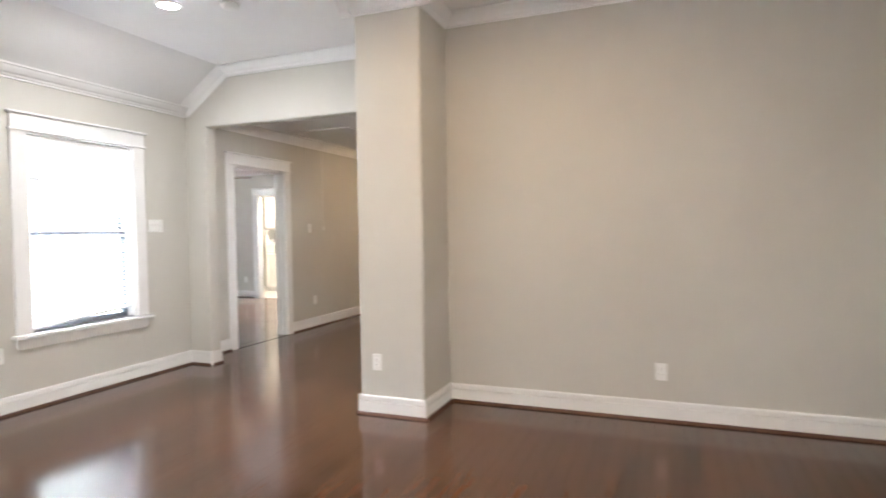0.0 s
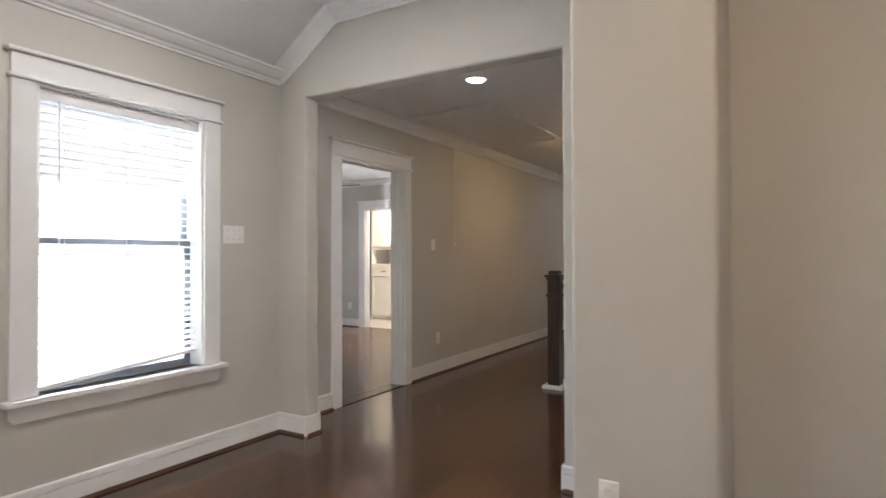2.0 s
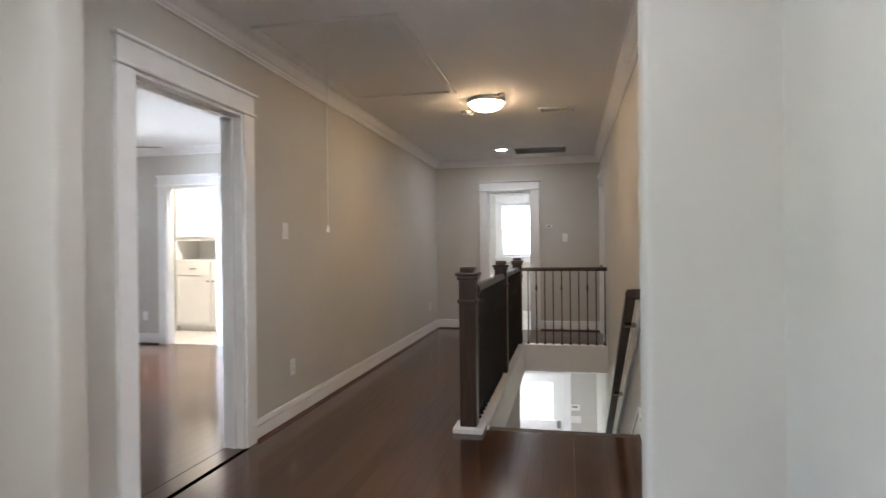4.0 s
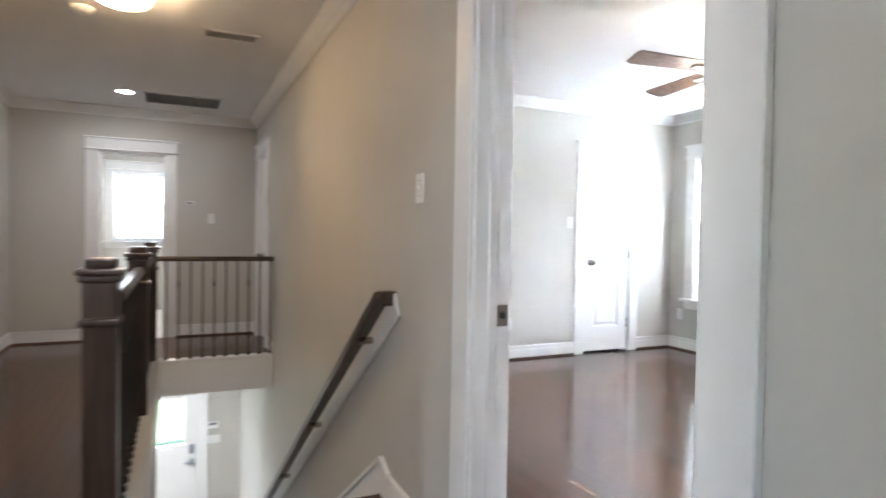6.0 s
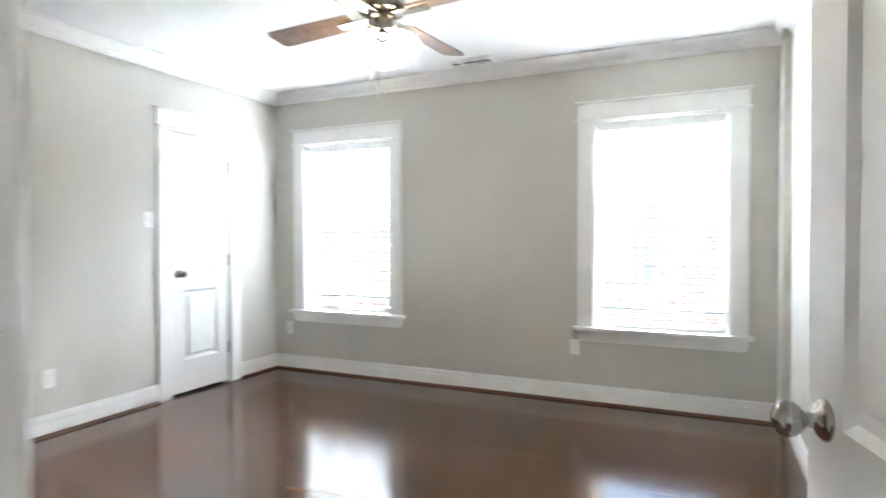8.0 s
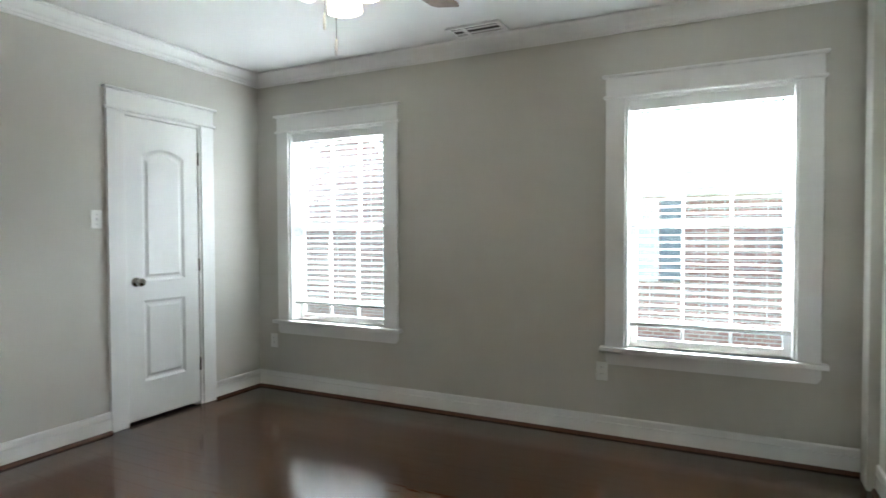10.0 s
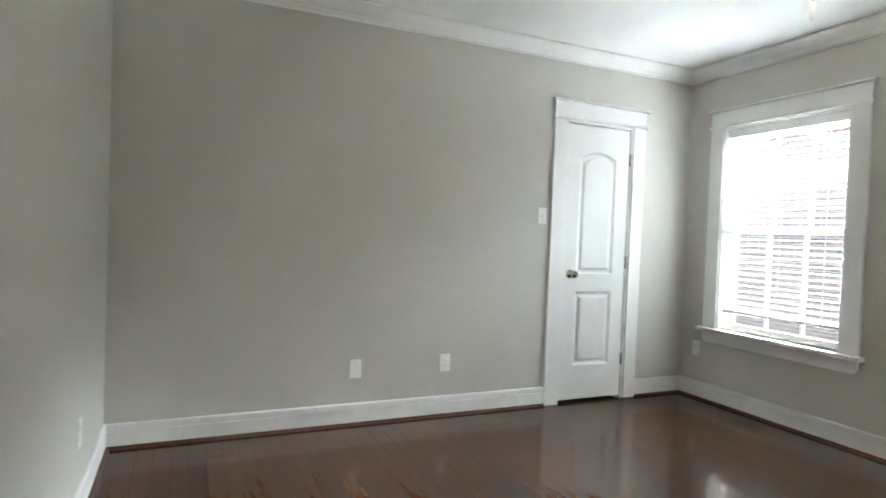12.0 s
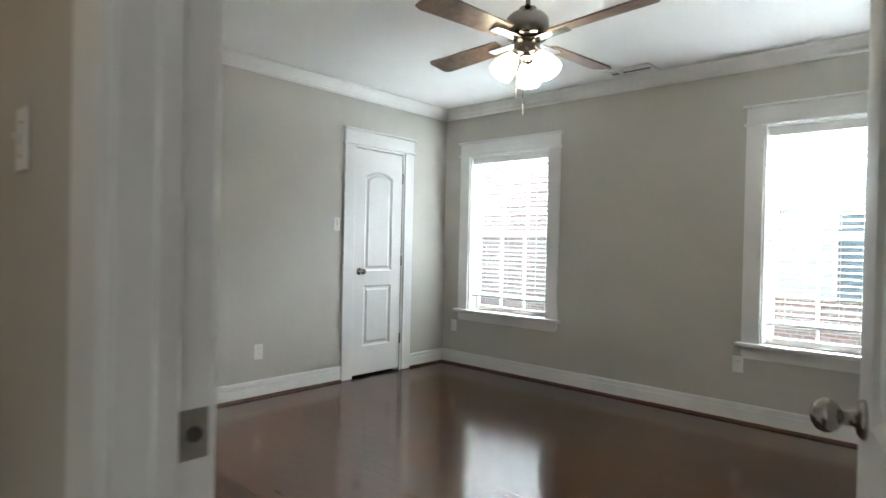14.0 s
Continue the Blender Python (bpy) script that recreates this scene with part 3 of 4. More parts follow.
def blind(x, y, facing, w, z0, z1, label, tilt, pitch=0.043, depth=0.048, upper=None, skew=0.0):
    """A slatted blind. tilt: degrees; upper: (z, tilt) for a closed top part; skew: the lift of one end of the bottom rail."""
    t = thing("window_blind", on_wall(x, y, 0, facing), label, "blind", "window blinds")
    yc = -0.055
    part("headrail", B(-w / 2, w / 2, yc - 0.028, yc + 0.03, z1 - 0.045, z1, bevel=0.004), M_SLAT, t)
    part("valance", B(-w / 2, w / 2, yc + 0.031, yc + 0.036, z1 - 0.06, z1, bevel=0.002), M_SLAT, t)
    shared = {}

    def slat_mesh(a):
        if a not in shared:
            bm = bmesh.new()
            rows = []
            for i in range(5):
                u = (i / 4 - 0.5) * depth
                v = 0.004 * (1 - (2 * i / 4 - 1) ** 2)
                ca, sa = math.cos(radians(a)), math.sin(radians(a))
                yy, zz = u * ca - v * sa, u * sa + v * ca
                rows.append([bm.verts.new((sx * (w / 2 - 0.006), yy, zz + dz)) for dz in (0, 0.0026) for sx in (-1, 1)])
            for p, q in zip(rows, rows[1:]):
                bm.faces.new((p[0], p[1], q[1], q[0]))
                bm.faces.new((p[2], q[2], q[3], p[3]))
            bm.faces.new((rows[0][0], rows[0][2], rows[0][3], rows[0][1]))
            bm.faces.new((rows[-1][0], rows[-1][1], rows[-1][3], rows[-1][2]))
            shared[a] = mesh_of(bm, "slat", M_SLAT)
        return shared[a]
    z = z1 - 0.085
    k = 0
    while z > z0 + 0.03:
        a = tilt
        if upper and z > upper[0]:
            a = upper[1]
        ob = new("slat", slat_mesh(a))
        ob.parent = t
        f = min(1.0, max(0.0, (z0 + 0.42 - z) / 0.42)) if skew else 0.0
        ob.matrix_basis = pose(0, yc, z + skew * f * 0.5, 0, math.degrees(math.atan(skew * f / w)), 0)
        z -= pitch
        k += 1
    rail = part("bottom_rail", B(-w / 2, w / 2, -0.025, 0.025, -0.011, 0.011, bevel=0.004), M_SLAT, t)
    rail.matrix_basis = pose(0, yc, z0 + 0.011 + skew / 2, 0, math.degrees(math.atan(skew / w)), 0)
    for u in (-w * 0.36, 0.0, w * 0.36):
        part("ladder_cord", B(u - 0.0015, u + 0.0015, yc + 0.024, yc + 0.026, z0 + 0.02 + (0.03 if skew else 0), z1 - 0.05), M_CORD, t)
    wand_x = w * 0.40
    part("tilt_wand", lathe(bmesh.new(), [(0.004, z1 - 0.78), (0.004, z1 - 0.05)], 8, pose(wand_x, yc + 0.045, 0)), M_CORD, t, "hanging tilt wand")
    return t


# front room window, and an unseen one added along the same wall for daylight
WIN = "white double-hung window with flat craftsman casing and sill"
window_unit("window_1", 0.07, (W1[0] + W1[1]) / 2, "+x", W1[1] - W1[0], W1[2], W1[3], 0.17, WIN + ", dark sashes", M_DARKMETAL, (1, 1))
blind(0.07, (W1[0] + W1[1]) / 2, "+x", W1[1] - W1[0] - 0.04, W1[2] + 0.012, W1[3] - 0.016, "white slatted blind, half closed, bottom rail hanging crooked", -8, upper=(1.60, 66), skew=0.075)
window_unit("unseen_window_2", 0.07, -2.835, "+x", 0.93, 0.57, 2.085, 0.17, WIN, M_DARKMETAL, (1, 1))
window_unit("window_3", 6.61, (W2[0] + W2[1]) / 2, "-x", W2[1] - W2[0], W2[2], W2[3], 0.17, WIN, None, (3, 1))
blind(6.61, (W2[0] + W2[1]) / 2, "-x", W2[1] - W2[0] - 0.04, 0.70, W2[3] - 0.016, "white slatted blind lowered with open slats", 4)
window_unit("window_4", 6.61, (W3[0] + W3[1]) / 2, "-x", W3[1] - W3[0], W3[2], W3[3], 0.17, WIN, None, (3, 1))
blind(6.61, (W3[0] + W3[1]) / 2, "-x", W3[1] - W3[0] - 0.04, 0.70, W3[3] - 0.016, "white slatted blind lowered with open slats", 4)
window_unit("window_5", (EW[0] + EW[1]) / 2, 12.1, "-y", EW[1] - EW[0], EW[2], EW[3], 0.15, WIN, None, (1, 1))
blind((EW[0] + EW[1]) / 2, 12.1, "-y", EW[1] - EW[0] - 0.04, EW[2] + 0.02, EW[3] - 0.016, "white slatted blind lowered over a bathroom window", 35)
# unseen window, its place assumed, to bring daylight into the next room
window_unit("unseen_window_6", -5.6, 4.0, "+x", 1.2, 0.57, 2.085, 0.15, WIN, None, (1, 1))

f1 = door_frame("door_frame_1", 0.0, (D1[0] + D1[1]) / 2, "+x", D1[1] - D1[0], 0.13, "white craftsman door casing round an open doorway")
part("strike_plate", B(-(D1[1] - D1[0]) / 2 + 0.0175, -(D1[1] - D1[0]) / 2 + 0.0195, -0.10, -0.06, 0.90, 0.97), M_PLATE, f1, "painted strike plate")
door_frame("door_frame_2", (D2[0] + D2[1]) / 2, 9.5, "-y", D2[1] - D2[0], 0.12, "white craftsman door casing round an open doorway")
f3 = door_frame("door_frame_3", 2.42, (D3[0] + D3[1]) / 2, "-x", D3[1] - D3[0], 0.12, "white craftsman door casing round the bedroom doorway")
hw = (D3[1] - D3[0]) / 2
plate = part("strike_plate", B(hw - 0.0208, hw - 0.0175, -0.118, -0.076, 0.91, 0.98, bevel=0.001), M_NICKEL, f3, "nickel strike plate")
part("strike_hole", lathe(bmesh.new(), [(0.011, 0), (0.011, 0.002)], 14, pose(hw - 0.0208, -0.098, 0.945, 0, -90, 0)), M_SLOT, plate)
door_frame("door_frame_4", 2.42, (D4[0] + D4[1]) / 2, "-x", D4[1] - D4[0], 0.12, "white craftsman door casing by the landing", False)
panel_door("door_4", pose(2.47, D4[0] + 0.021, 0.012, 0, 0, 90), D4[1] - D4[0] - 0.042, DOOR_H - 0.035, "closed white two-panel door")
door_frame("door_frame_5", (CD[0] + CD[1]) / 2, 7.10, "-y", CD[1] - CD[0], 0.12, "white craftsman casing round the closet door", False)
panel_door("door_5", pose(CD[1] - 0.021, 7.104, 0.022, 0, 0, 180), CD[1] - CD[0] - 0.042, DOOR_H - 0.045, "closed white two-panel closet door with arched upper panel", hinges=(0.28, 1.02, 1.80))
door_frame("door_frame_6", (BD[0] + BD[1]) / 2, 7.50, "-y", BD[1] - BD[0], 0.12, "white craftsman casing round a bathroom doorway", False)
# bedroom door, swung into the room
panel_door("door_3", pose(2.546, 3.018, 0.012, 0, 0, 13.6), 0.86, DOOR_H - 0.035, "open white two-panel bedroom door with nickel knob", hinges=(0.28, 1.02, 1.80))

# front door downstairs
door_frame("door_frame_7", (FD[0] + FD[1]) / 2, 11.15, "-y", FD[1] - FD[0], 0.15, "white casing round the front door downstairs", False, 2.05, DOWN)
fd = thing("door_7", pose((FD[0] + FD[1]) / 2, 11.19, DOWN), "white front door with a glazed upper light", "door", kind="structure")
bm = wall_boxes("x", 0, 0.045, -0.435, 0.435, 0.01, 2.03, [(-0.27, 0.27, 1.2, 1.86)])
part("slab", bm, M_TRIM, fd)
p = part("pane", B(-0.275, 0.275, 0.018, 0.026, 1.19, 1.87), M_GLASS, fd, "clear door glass")
p.visible_shadow = False
part("lock", B(0.33, 0.40, -0.03, 0, 1.06, 1.20, bevel=0.01), M_DARKMETAL, fd, "dark keypad lock")
part("lever_handle", B(0.27, 0.40, -0.055, -0.03, 0.93, 0.955, bevel=0.008), M_DARKMETAL, fd, "dark lever handle")
part("handle_plate", B(0.345, 0.395, -0.03, 0, 0.90, 0.985, bevel=0.008), M_DARKMETAL, fd)

# ---- plates on the walls ----


def outlet(x, y, z, facing, label="white duplex outlet plate low on the wall"):
    t = thing("wall_outlet", on_wall(x, y, z, facing), label, "outlet", "wall outlets")
    part("plate", B(-0.036, 0.036, -0.001, 0.006, -0.058, 0.058, bevel=0.003), M_PLATE, t)
    for s in (-1, 1):
        so = part("socket", lathe(bmesh.new(), [(0.0165, 0), (0.0165, 0.0015), (0.015, 0.0025)], 16, pose(0, 0.006, s * 0.02, -90, 0, 0)), M_PLATE, t)
        for u in (-0.006, 0.006):
            part("slot", B(u - 0.001, u + 0.001, 0.0084, 0.0088, s * 0.02 - 0.001, s * 0.02 + 0.008), M_SLOT, so)
    return t


def switch(x, y, z, facing, gangs=1, label="white toggle switch plate"):
    t = thing("light_switch", on_wall(x, y, z, facing), label, "light switch", "light switches")
    w = 0.036 + 0.023 * (gangs - 1)
    part("plate", B(-w, w, -0.001, 0.006, -0.058, 0.058, bevel=0.003), M_PLATE, t)
    for i in range(gangs):
        u = (i - (gangs - 1) / 2) * 0.046
        part("toggle", prism(bmesh.new(), [(0.006, -0.012), (0.018, 0.004), (0.016, 0.010), (0.006, 0.012)], u - 0.005, u + 0.005, "x"), M_PLATE, t)
        for s in (-1, 1):
            part("screw", lathe(bmesh.new(), [(0.0032, 0), (0.0028, 0.0012)], 8, pose(u, 0.006, s * 0.03, -90, 0, 0)), M_NICKEL, t)
    return t


def blank_plate(x, y, z, facing):
    t = thing("blank_plate", on_wall(x, y, z, facing), "white blank cover plate low on the wall", "cover plate")
    part("plate", B(-0.036, 0.036, -0.001, 0.006, -0.058, 0.058, bevel=0.003), M_PLATE, t)
    for s in (-1, 1):
        part("screw", lathe(bmesh.new(), [(0.0032, 0), (0.0028, 0.0012)], 8, pose(0, 0.006, s * 0.042, -90, 0, 0)), M_NICKEL, t)
    return t


switch(0.07, 2.03, 1.385, "+x", 3, "white three-gang toggle switch plate beside the window")
outlet(0.07, 0.63, 0.44, "+x")
switch(0.0, 4.63, 1.36, "+x")
outlet(0.0, 4.72, 0.375, "+x")
outlet(0.0, 9.0, 0.375, "+x")
outlet(2.63, 1.565, 0.375, "-y")
outlet(4.50, 2.055, 0.33, "-y")
switch(2.42, 4.35, 1.385, "-x")
switch(1.92, 9.5, 1.36, "-y")
t = thing("thermostat", on_wall(1.69, 9.5, 1.53, "-y"), "small grey thermostat on the hall end wall", "thermostat")
part("case", B(-0.045, 0.045, 0, 0.018, -0.02, 0.02, bevel=0.004), M_PLATE, t)
part("display", B(-0.03, 0.03, 0.018, 0.0195, -0.011, 0.011), M_DARKMETAL, t)
outlet(4.507, 7.10, 0.355, "-y")
blank_plate(3.897, 7.10, 0.35, "-y")
switch(5.225, 7.10, 1.365, "-y")
outlet(6.61, 6.94, 0.39, "-x")
outlet(6.61, 4.27, 0.41, "-x")
outlet(2.54, 6.30, 0.355, "+x")
outlet(-3.52, 7.50, 0.37, "-y")
t = thing("alarm_keypad", on_wall(2.05, 11.15, DOWN + 1.45, "-y"), "white keypad panel beside the front door", "keypad")
part("case", B(-0.08, 0.08, 0, 0.03, -0.05, 0.05, bevel=0.006), M_PLATE, t)
part("screen", B(-0.05, 0.05, 0.03, 0.032, 0.0, 0.035), M_DARKMETAL, t)
switch(2.07, 11.15, DOWN + 1.24, "-y", 3, "white multi-gang switch plate downstairs")

# ---- ceiling fittings ----


def can_light(x, y, z, power, colour=(1.0, 0.95, 0.88)):
    t = thing("recessed_light", pose(x, y, z), "white recessed ceiling light, lit", "ceiling light", "recessed lights")
    part("trim_ring", lathe(bmesh.new(), [(0.066, -0.001), (0.068, -0.008), (0.086, -0.006), (0.09, 0.0)], 28), M_TRIM, t)
    part("lens", lathe(bmesh.new(), [(0.066, -0.003), (0.064, -0.005), (0.002, -0.006)], 28), M_BULB_COOL, t, "glowing lens")
    lamp("recessed_lamp", 'AREA', (x, y, z - 0.012), power, colour, 0.12)
    return t


can_light(1.30, 1.08, FRONT_Z, 1.3)
can_light(1.227, 3.254, HALL_Z, 0.15)
can_light(1.10, 8.62, HALL_Z, 0.26)
can_light(1.0, 10.6, BED_Z, 1.5, (1, 0.93, 0.85))
can_light(-2.9, 8.0, BED_Z, 4, (1, 0.82, 0.6))
# three unseen cans added to light the front room; the last warms the inner wall
can_light(4.3, -2.4, FRONT_Z, 1.3, (1, 0.78, 0.55))
can_light(1.30, -1.6, FRONT_Z, 1.3)
can_light(3.6, 0.4, FRONT_Z, 1.0, (1, 0.62, 0.24))
# unseen can added to brighten the entry downstairs
can_light(0.6, 10.2, -0.42, 2.5)

t = thing("smoke_detector", pose(1.70, 1.24, FRONT_Z), "round white smoke detector on the ceiling", "smoke detector")
part("body", lathe(bmesh.new(), [(0.065, 0), (0.065, -0.012), (0.055, -0.03), (0.03, -0.036), (0.002, -0.037)], 24), M_PLATE, t)
t = thing("smoke_detector", pose(1.03, 6.36, HALL_Z), "round white smoke detector on the hall ceiling", "smoke detector")
part("body", lathe(bmesh.new(), [(0.065, 0), (0.065, -0.012), (0.055, -0.03), (0.03, -0.036), (0.002, -0.037)], 24), M_PLATE, t)

t = thing("dome_light", pose(1.27, 5.95, HALL_Z), "flush dome ceiling light, lit warm", "ceiling light")
part("base_ring", lathe(bmesh.new(), [(0.165, 0), (0.17, -0.02), (0.165, -0.032), (0.15, -0.034)], 36), M_TRIM, t, "white enamelled metal ring")
part("dome", lathe(bmesh.new(), [(0.152, -0.030), (0.148, -0.05), (0.125, -0.075), (0.08, -0.092), (0.03, -0.098), (0.002, -0.099)], 36), M_DOME, t, "glowing frosted glass dome")
t = thing("sprinkler_head", pose(1.42, 5.78, HALL_Z), "small white ceiling sensor beside the dome light", "sensor")
part("body", lathe(bmesh.new(), [(0.03, 0), (0.028, -0.012), (0.012, -0.018), (0.010, -0.03), (0.002, -0.031)], 16), M_PLATE, t)


def ceiling_vent(x, y, z, w, d, slats, label, along="x"):
    t = thing("ceiling_vent", pose(x, y, z, 0, 0, 0 if along == "x" else 90), label, "vent")
    # near-black sheet: the shade behind the slats put into colour
    part("backing", B(-w / 2 + 0.012, w / 2 - 0.012, -d / 2 + 0.012, d / 2 - 0.012, -0.004, -0.001), M_VENT_SHADE, t)
    bm = bmesh.new()
    box(bm, -w / 2, w / 2, -d / 2, -d / 2 + 0.022, -0.012, 0)
    box(bm, -w / 2, w / 2, d / 2 - 0.022, d / 2, -0.012, 0)
    box(bm, -w / 2, -w / 2 + 0.022, -d / 2 + 0.022, d / 2 - 0.022, -0.012, 0)
    box(bm, w / 2 - 0.022, w / 2, -d / 2 + 0.022, d / 2 - 0.022, -0.012, 0)
    part("frame", bm, M_TRIM, t)
    for i in range(slats):
        v = -d / 2 + 0.022 + (d - 0.044) * (i + 0.5) / slats
        part("slat", prism(bmesh.new(), [(v - 0.007, -0.011), (v - 0.004, -0.011), (v + 0.006, -0.003), (v + 0.003, -0.003)], -w / 2 + 0.022, w / 2 - 0.022, "x"), M_TRIM, t)
    return t


ceiling_vent(1.61, 8.75, HALL_Z, 0.72, 0.5, 9, "large white return-air grille in the hall ceiling")
ceiling_vent(1.88, 6.46, HALL_Z, 0.36, 0.18, 6, "small white ceiling register in the hall")
v = ceiling_vent(6.39, 5.02, BED_Z, 0.36, 0.18, 2, "white ceiling register near the bedroom windows", "y")
part("divider", B(0.065, 0.085, -0.07, 0.07, -0.0125, 0), M_TRIM, v)

# attic hatch with its pull cord
t = thing("attic_hatch", pose(0.605, 4.78, HALL_Z), "white plywood attic hatch set in the hall ceiling", "attic hatch")
part("panel", B(-0.40, 0.40, -0.79, 0.79, -0.008, -0.001, bevel=0.002), M_CEIL, t)
bm = bmesh.new()
box(bm, -0.455, -0.405, -0.85, 0.85, -0.016, 0, bevel=0.003)
box(bm, 0.405, 0.455, -0.85, 0.85, -0.016, 0, bevel=0.003)
box(bm, -0.405, 0.405, -0.85, -0.80, -0.016, 0, bevel=0.003)
box(bm, -0.405, 0.405, 0.80, 0.85, -0.016, 0, bevel=0.003)
part("frame", bm, M_TRIM, t)
part("pull_cord", lathe(bmesh.new(), [(0.0025, -1.18), (0.0025, -0.008)], 6, pose(-0.05, -0.67, 0)), M_CORD, t, "hanging white pull cord")
part("cord_knob", lathe(bmesh.new(), [(0.004, -1.165), (0.012, -1.20), (0.010, -1.21), (0.002, -1.212)], 10, pose(-0.05, -0.67, 0)), M_PLATE, t)

# ---- ceiling fans ----


def ceiling_fan(x, y, top, turn, label, lit=True):
    t = thing("ceiling_fan", pose(x, y, top, 0, 0, turn), label, "ceiling fan", "ceiling fans")
    part("canopy", lathe(bmesh.new(), [(0.068, 0), (0.068, -0.02), (0.05, -0.05), (0.02, -0.06)], 24), M_NICKEL, t)
    part("downrod", lathe(bmesh.new(), [(0.012, -0.235), (0.012, -0.05)], 14), M_NICKEL, t)
    part("motor_housing", lathe(bmesh.new(), [(0.02, -0.205), (0.042, -0.21), (0.048, -0.235), (0.085, -0.245), (0.102, -0.265), (0.106, -0.345), (0.095, -0.357), (0.04, -0.36)], 32), M_NICKEL, t)
    part("switch_housing", lathe(bmesh.new(), [(0.045, -0.36), (0.064, -0.37), (0.066, -0.435), (0.052, -0.448), (0.02, -0.452)], 28), M_NICKEL, t)
    for i in range(4):
        a = i * 90
        iron = part("blade_iron", B(0.06, 0.24, -0.028, 0.028, -0.374, -0.366, bevel=0.003), M_NICKEL, t, "nickel blade bracket")
        iron.matrix_basis = pose(0, 0, 0, 0, 0, a)
        bm = prism(bmesh.new(), [(0.16, -0.058), (0.62, -0.072), (0.655, -0.058), (0.66, 0.05), (0.64, 0.072), (0.16, 0.058)], -0.004, 0.004, "z")
        bmesh.ops.bevel(bm, geom=list(bm.edges), offset=0.0015, segments=1, affect='EDGES')
        blade = part("blade", bm, M_BLADE, t, "wood-grain fan blade")
        blade.matrix_basis = pose(0, 0, -0.358, 0, 0, a) @ pose(0, 0, 0, 11, 0, 0)
    if lit:
        for i in range(3):
            a = i * 120 + 35
            m = pose(0, 0, -0.43, 0, 0, a) @ pose(0.052, 0, 0, 0, -38, 0)
            part("lamp_holder", lathe(bmesh.new(), [(0.012, 0.02), (0.022, 0.0), (0.026, -0.03), (0.02, -0.035)], 16, m), M_NICKEL, t)
            part("shade", lathe(bmesh.new(), [(0.024, -0.025), (0.037, -0.042), (0.050, -0.075), (0.058, -0.115), (0.059, -0.138), (0.054, -0.139), (0.002, -0.132)], 24, m), M_SHADE, t, "glowing frosted glass bell shade")
        for u, v, ln in ((0.03, 0.045, 0.66), (-0.04, 0.03, 0.60)):
            part("pull_chain", lathe(bmesh.new(), [(0.0014, -ln), (0.0014, -0.43)], 6, pose(u, v, 0)), M_NICKEL, t)
            part("chain_fob", lathe(bmesh.new(), [(0.002, -ln - 0.055), (0.005, -ln - 0.05), (0.005, -ln - 0.008), (0.002, -ln)], 10, pose(u, v, 0)), M_CORD, t)
    return t


ceiling_fan(4.50, 4.69, BED_Z, -6, "four-blade ceiling fan with walnut blades and lit glass shades")
ceiling_fan(-2.45, 5.45, BED_Z, 20, "ceiling fan with walnut blades in the next bedroom", False)

# ---- landing rail and stairs ----
RX, RY = 1.345, 8.07
RAIL_LABEL = "dark stained newel post with square collar and cap"


def newel(x, y):
    t = thing("newel_post", pose(x, y, 0), RAIL_LABEL, "newel post", "newel posts")
    part("plinth", B(-0.10, 0.10, -0.10, 0.10, 0, 0.035, bevel=0.006), M_TRIM, t, "white painted base plate")
    part("shaft", B(-0.056, 0.056, -0.056, 0.056, 0.035, 1.03, bevel=0.004), M_RAILWOOD, t)
    part("collar", B(-0.068, 0.068, -0.068, 0.068, 0.855, 0.885, bevel=0.011, seg=3), M_RAILWOOD, t)
    bm = bmesh.new()
    box(bm, -0.068, 0.068, -0.068, 0.068, 1.012, 1.038, bevel=0.009, seg=2)
    box(bm, -0.078, 0.078, -0.078, 0.078, 1.038, 1.062, bevel=0.008, seg=2)
    box(bm, -0.05, 0.05, -0.05, 0.05, 1.062, 1.10, bevel=0.01, seg=2)
    part("cap", bm, M_RAILWOOD, t)
    return t


newel(1.308, 4.69)
newel(RX, RY)
newel(1.338, 6.38)
guard = thing("landing_railing", pose(0, 0, 0), "dark wood handrail on black iron balusters round the stairwell", "railing")


def rail_outline():
    return [(-0.03, 0.0), (-0.032, 0.02), (-0.022, 0.045), (0.022, 0.045), (0.032, 0.02), (0.03, 0.0)]


h1 = part("handrail", prism(bmesh.new(), [(u + RX, v + 0.93) for u, v in rail_outline()], 4.74, RY - 0.055), M_RAILWOOD, guard)
h2 = part("handrail", prism(bmesh.new(), [(u + RY, v + 0.93) for u, v in rail_outline()], RX + 0.055, 2.42, "x"), M_RAILWOOD, guard)
part("shoe_rail", B(RX - 0.06, RX + 0.085, 4.785, RY - 0.1, 0.0, 0.03, bevel=0.004), M_TRIM, guard, "white painted shoe rail")
part("shoe_rail", B(RX + 0.10, 2.42, RY - 0.06, RY + 0.06, 0.0, 0.03, bevel=0.004), M_TRIM, guard, "white painted shoe rail")


def baluster_mesh(knuckles):
    bm = bmesh.new()
    box(bm, -0.0065, 0.0065, -0.0065, 0.0065, 0.03, 0.932)
    lathe(bm, [(0.016, 0.03), (0.016, 0.045), (0.009, 0.058)], 8)
    for z in knuckles:
        for dz, r in ((-0.022, 0.012), (0.0, 0.02), (0.022, 0.012)):
            lathe(bm, [(0.007, z + dz - 0.01), (r, z + dz - 0.004), (r, z + dz + 0.004), (0.007, z + dz + 0.01)], 6)
    return mesh_of(bm, "baluster", M_IRON)


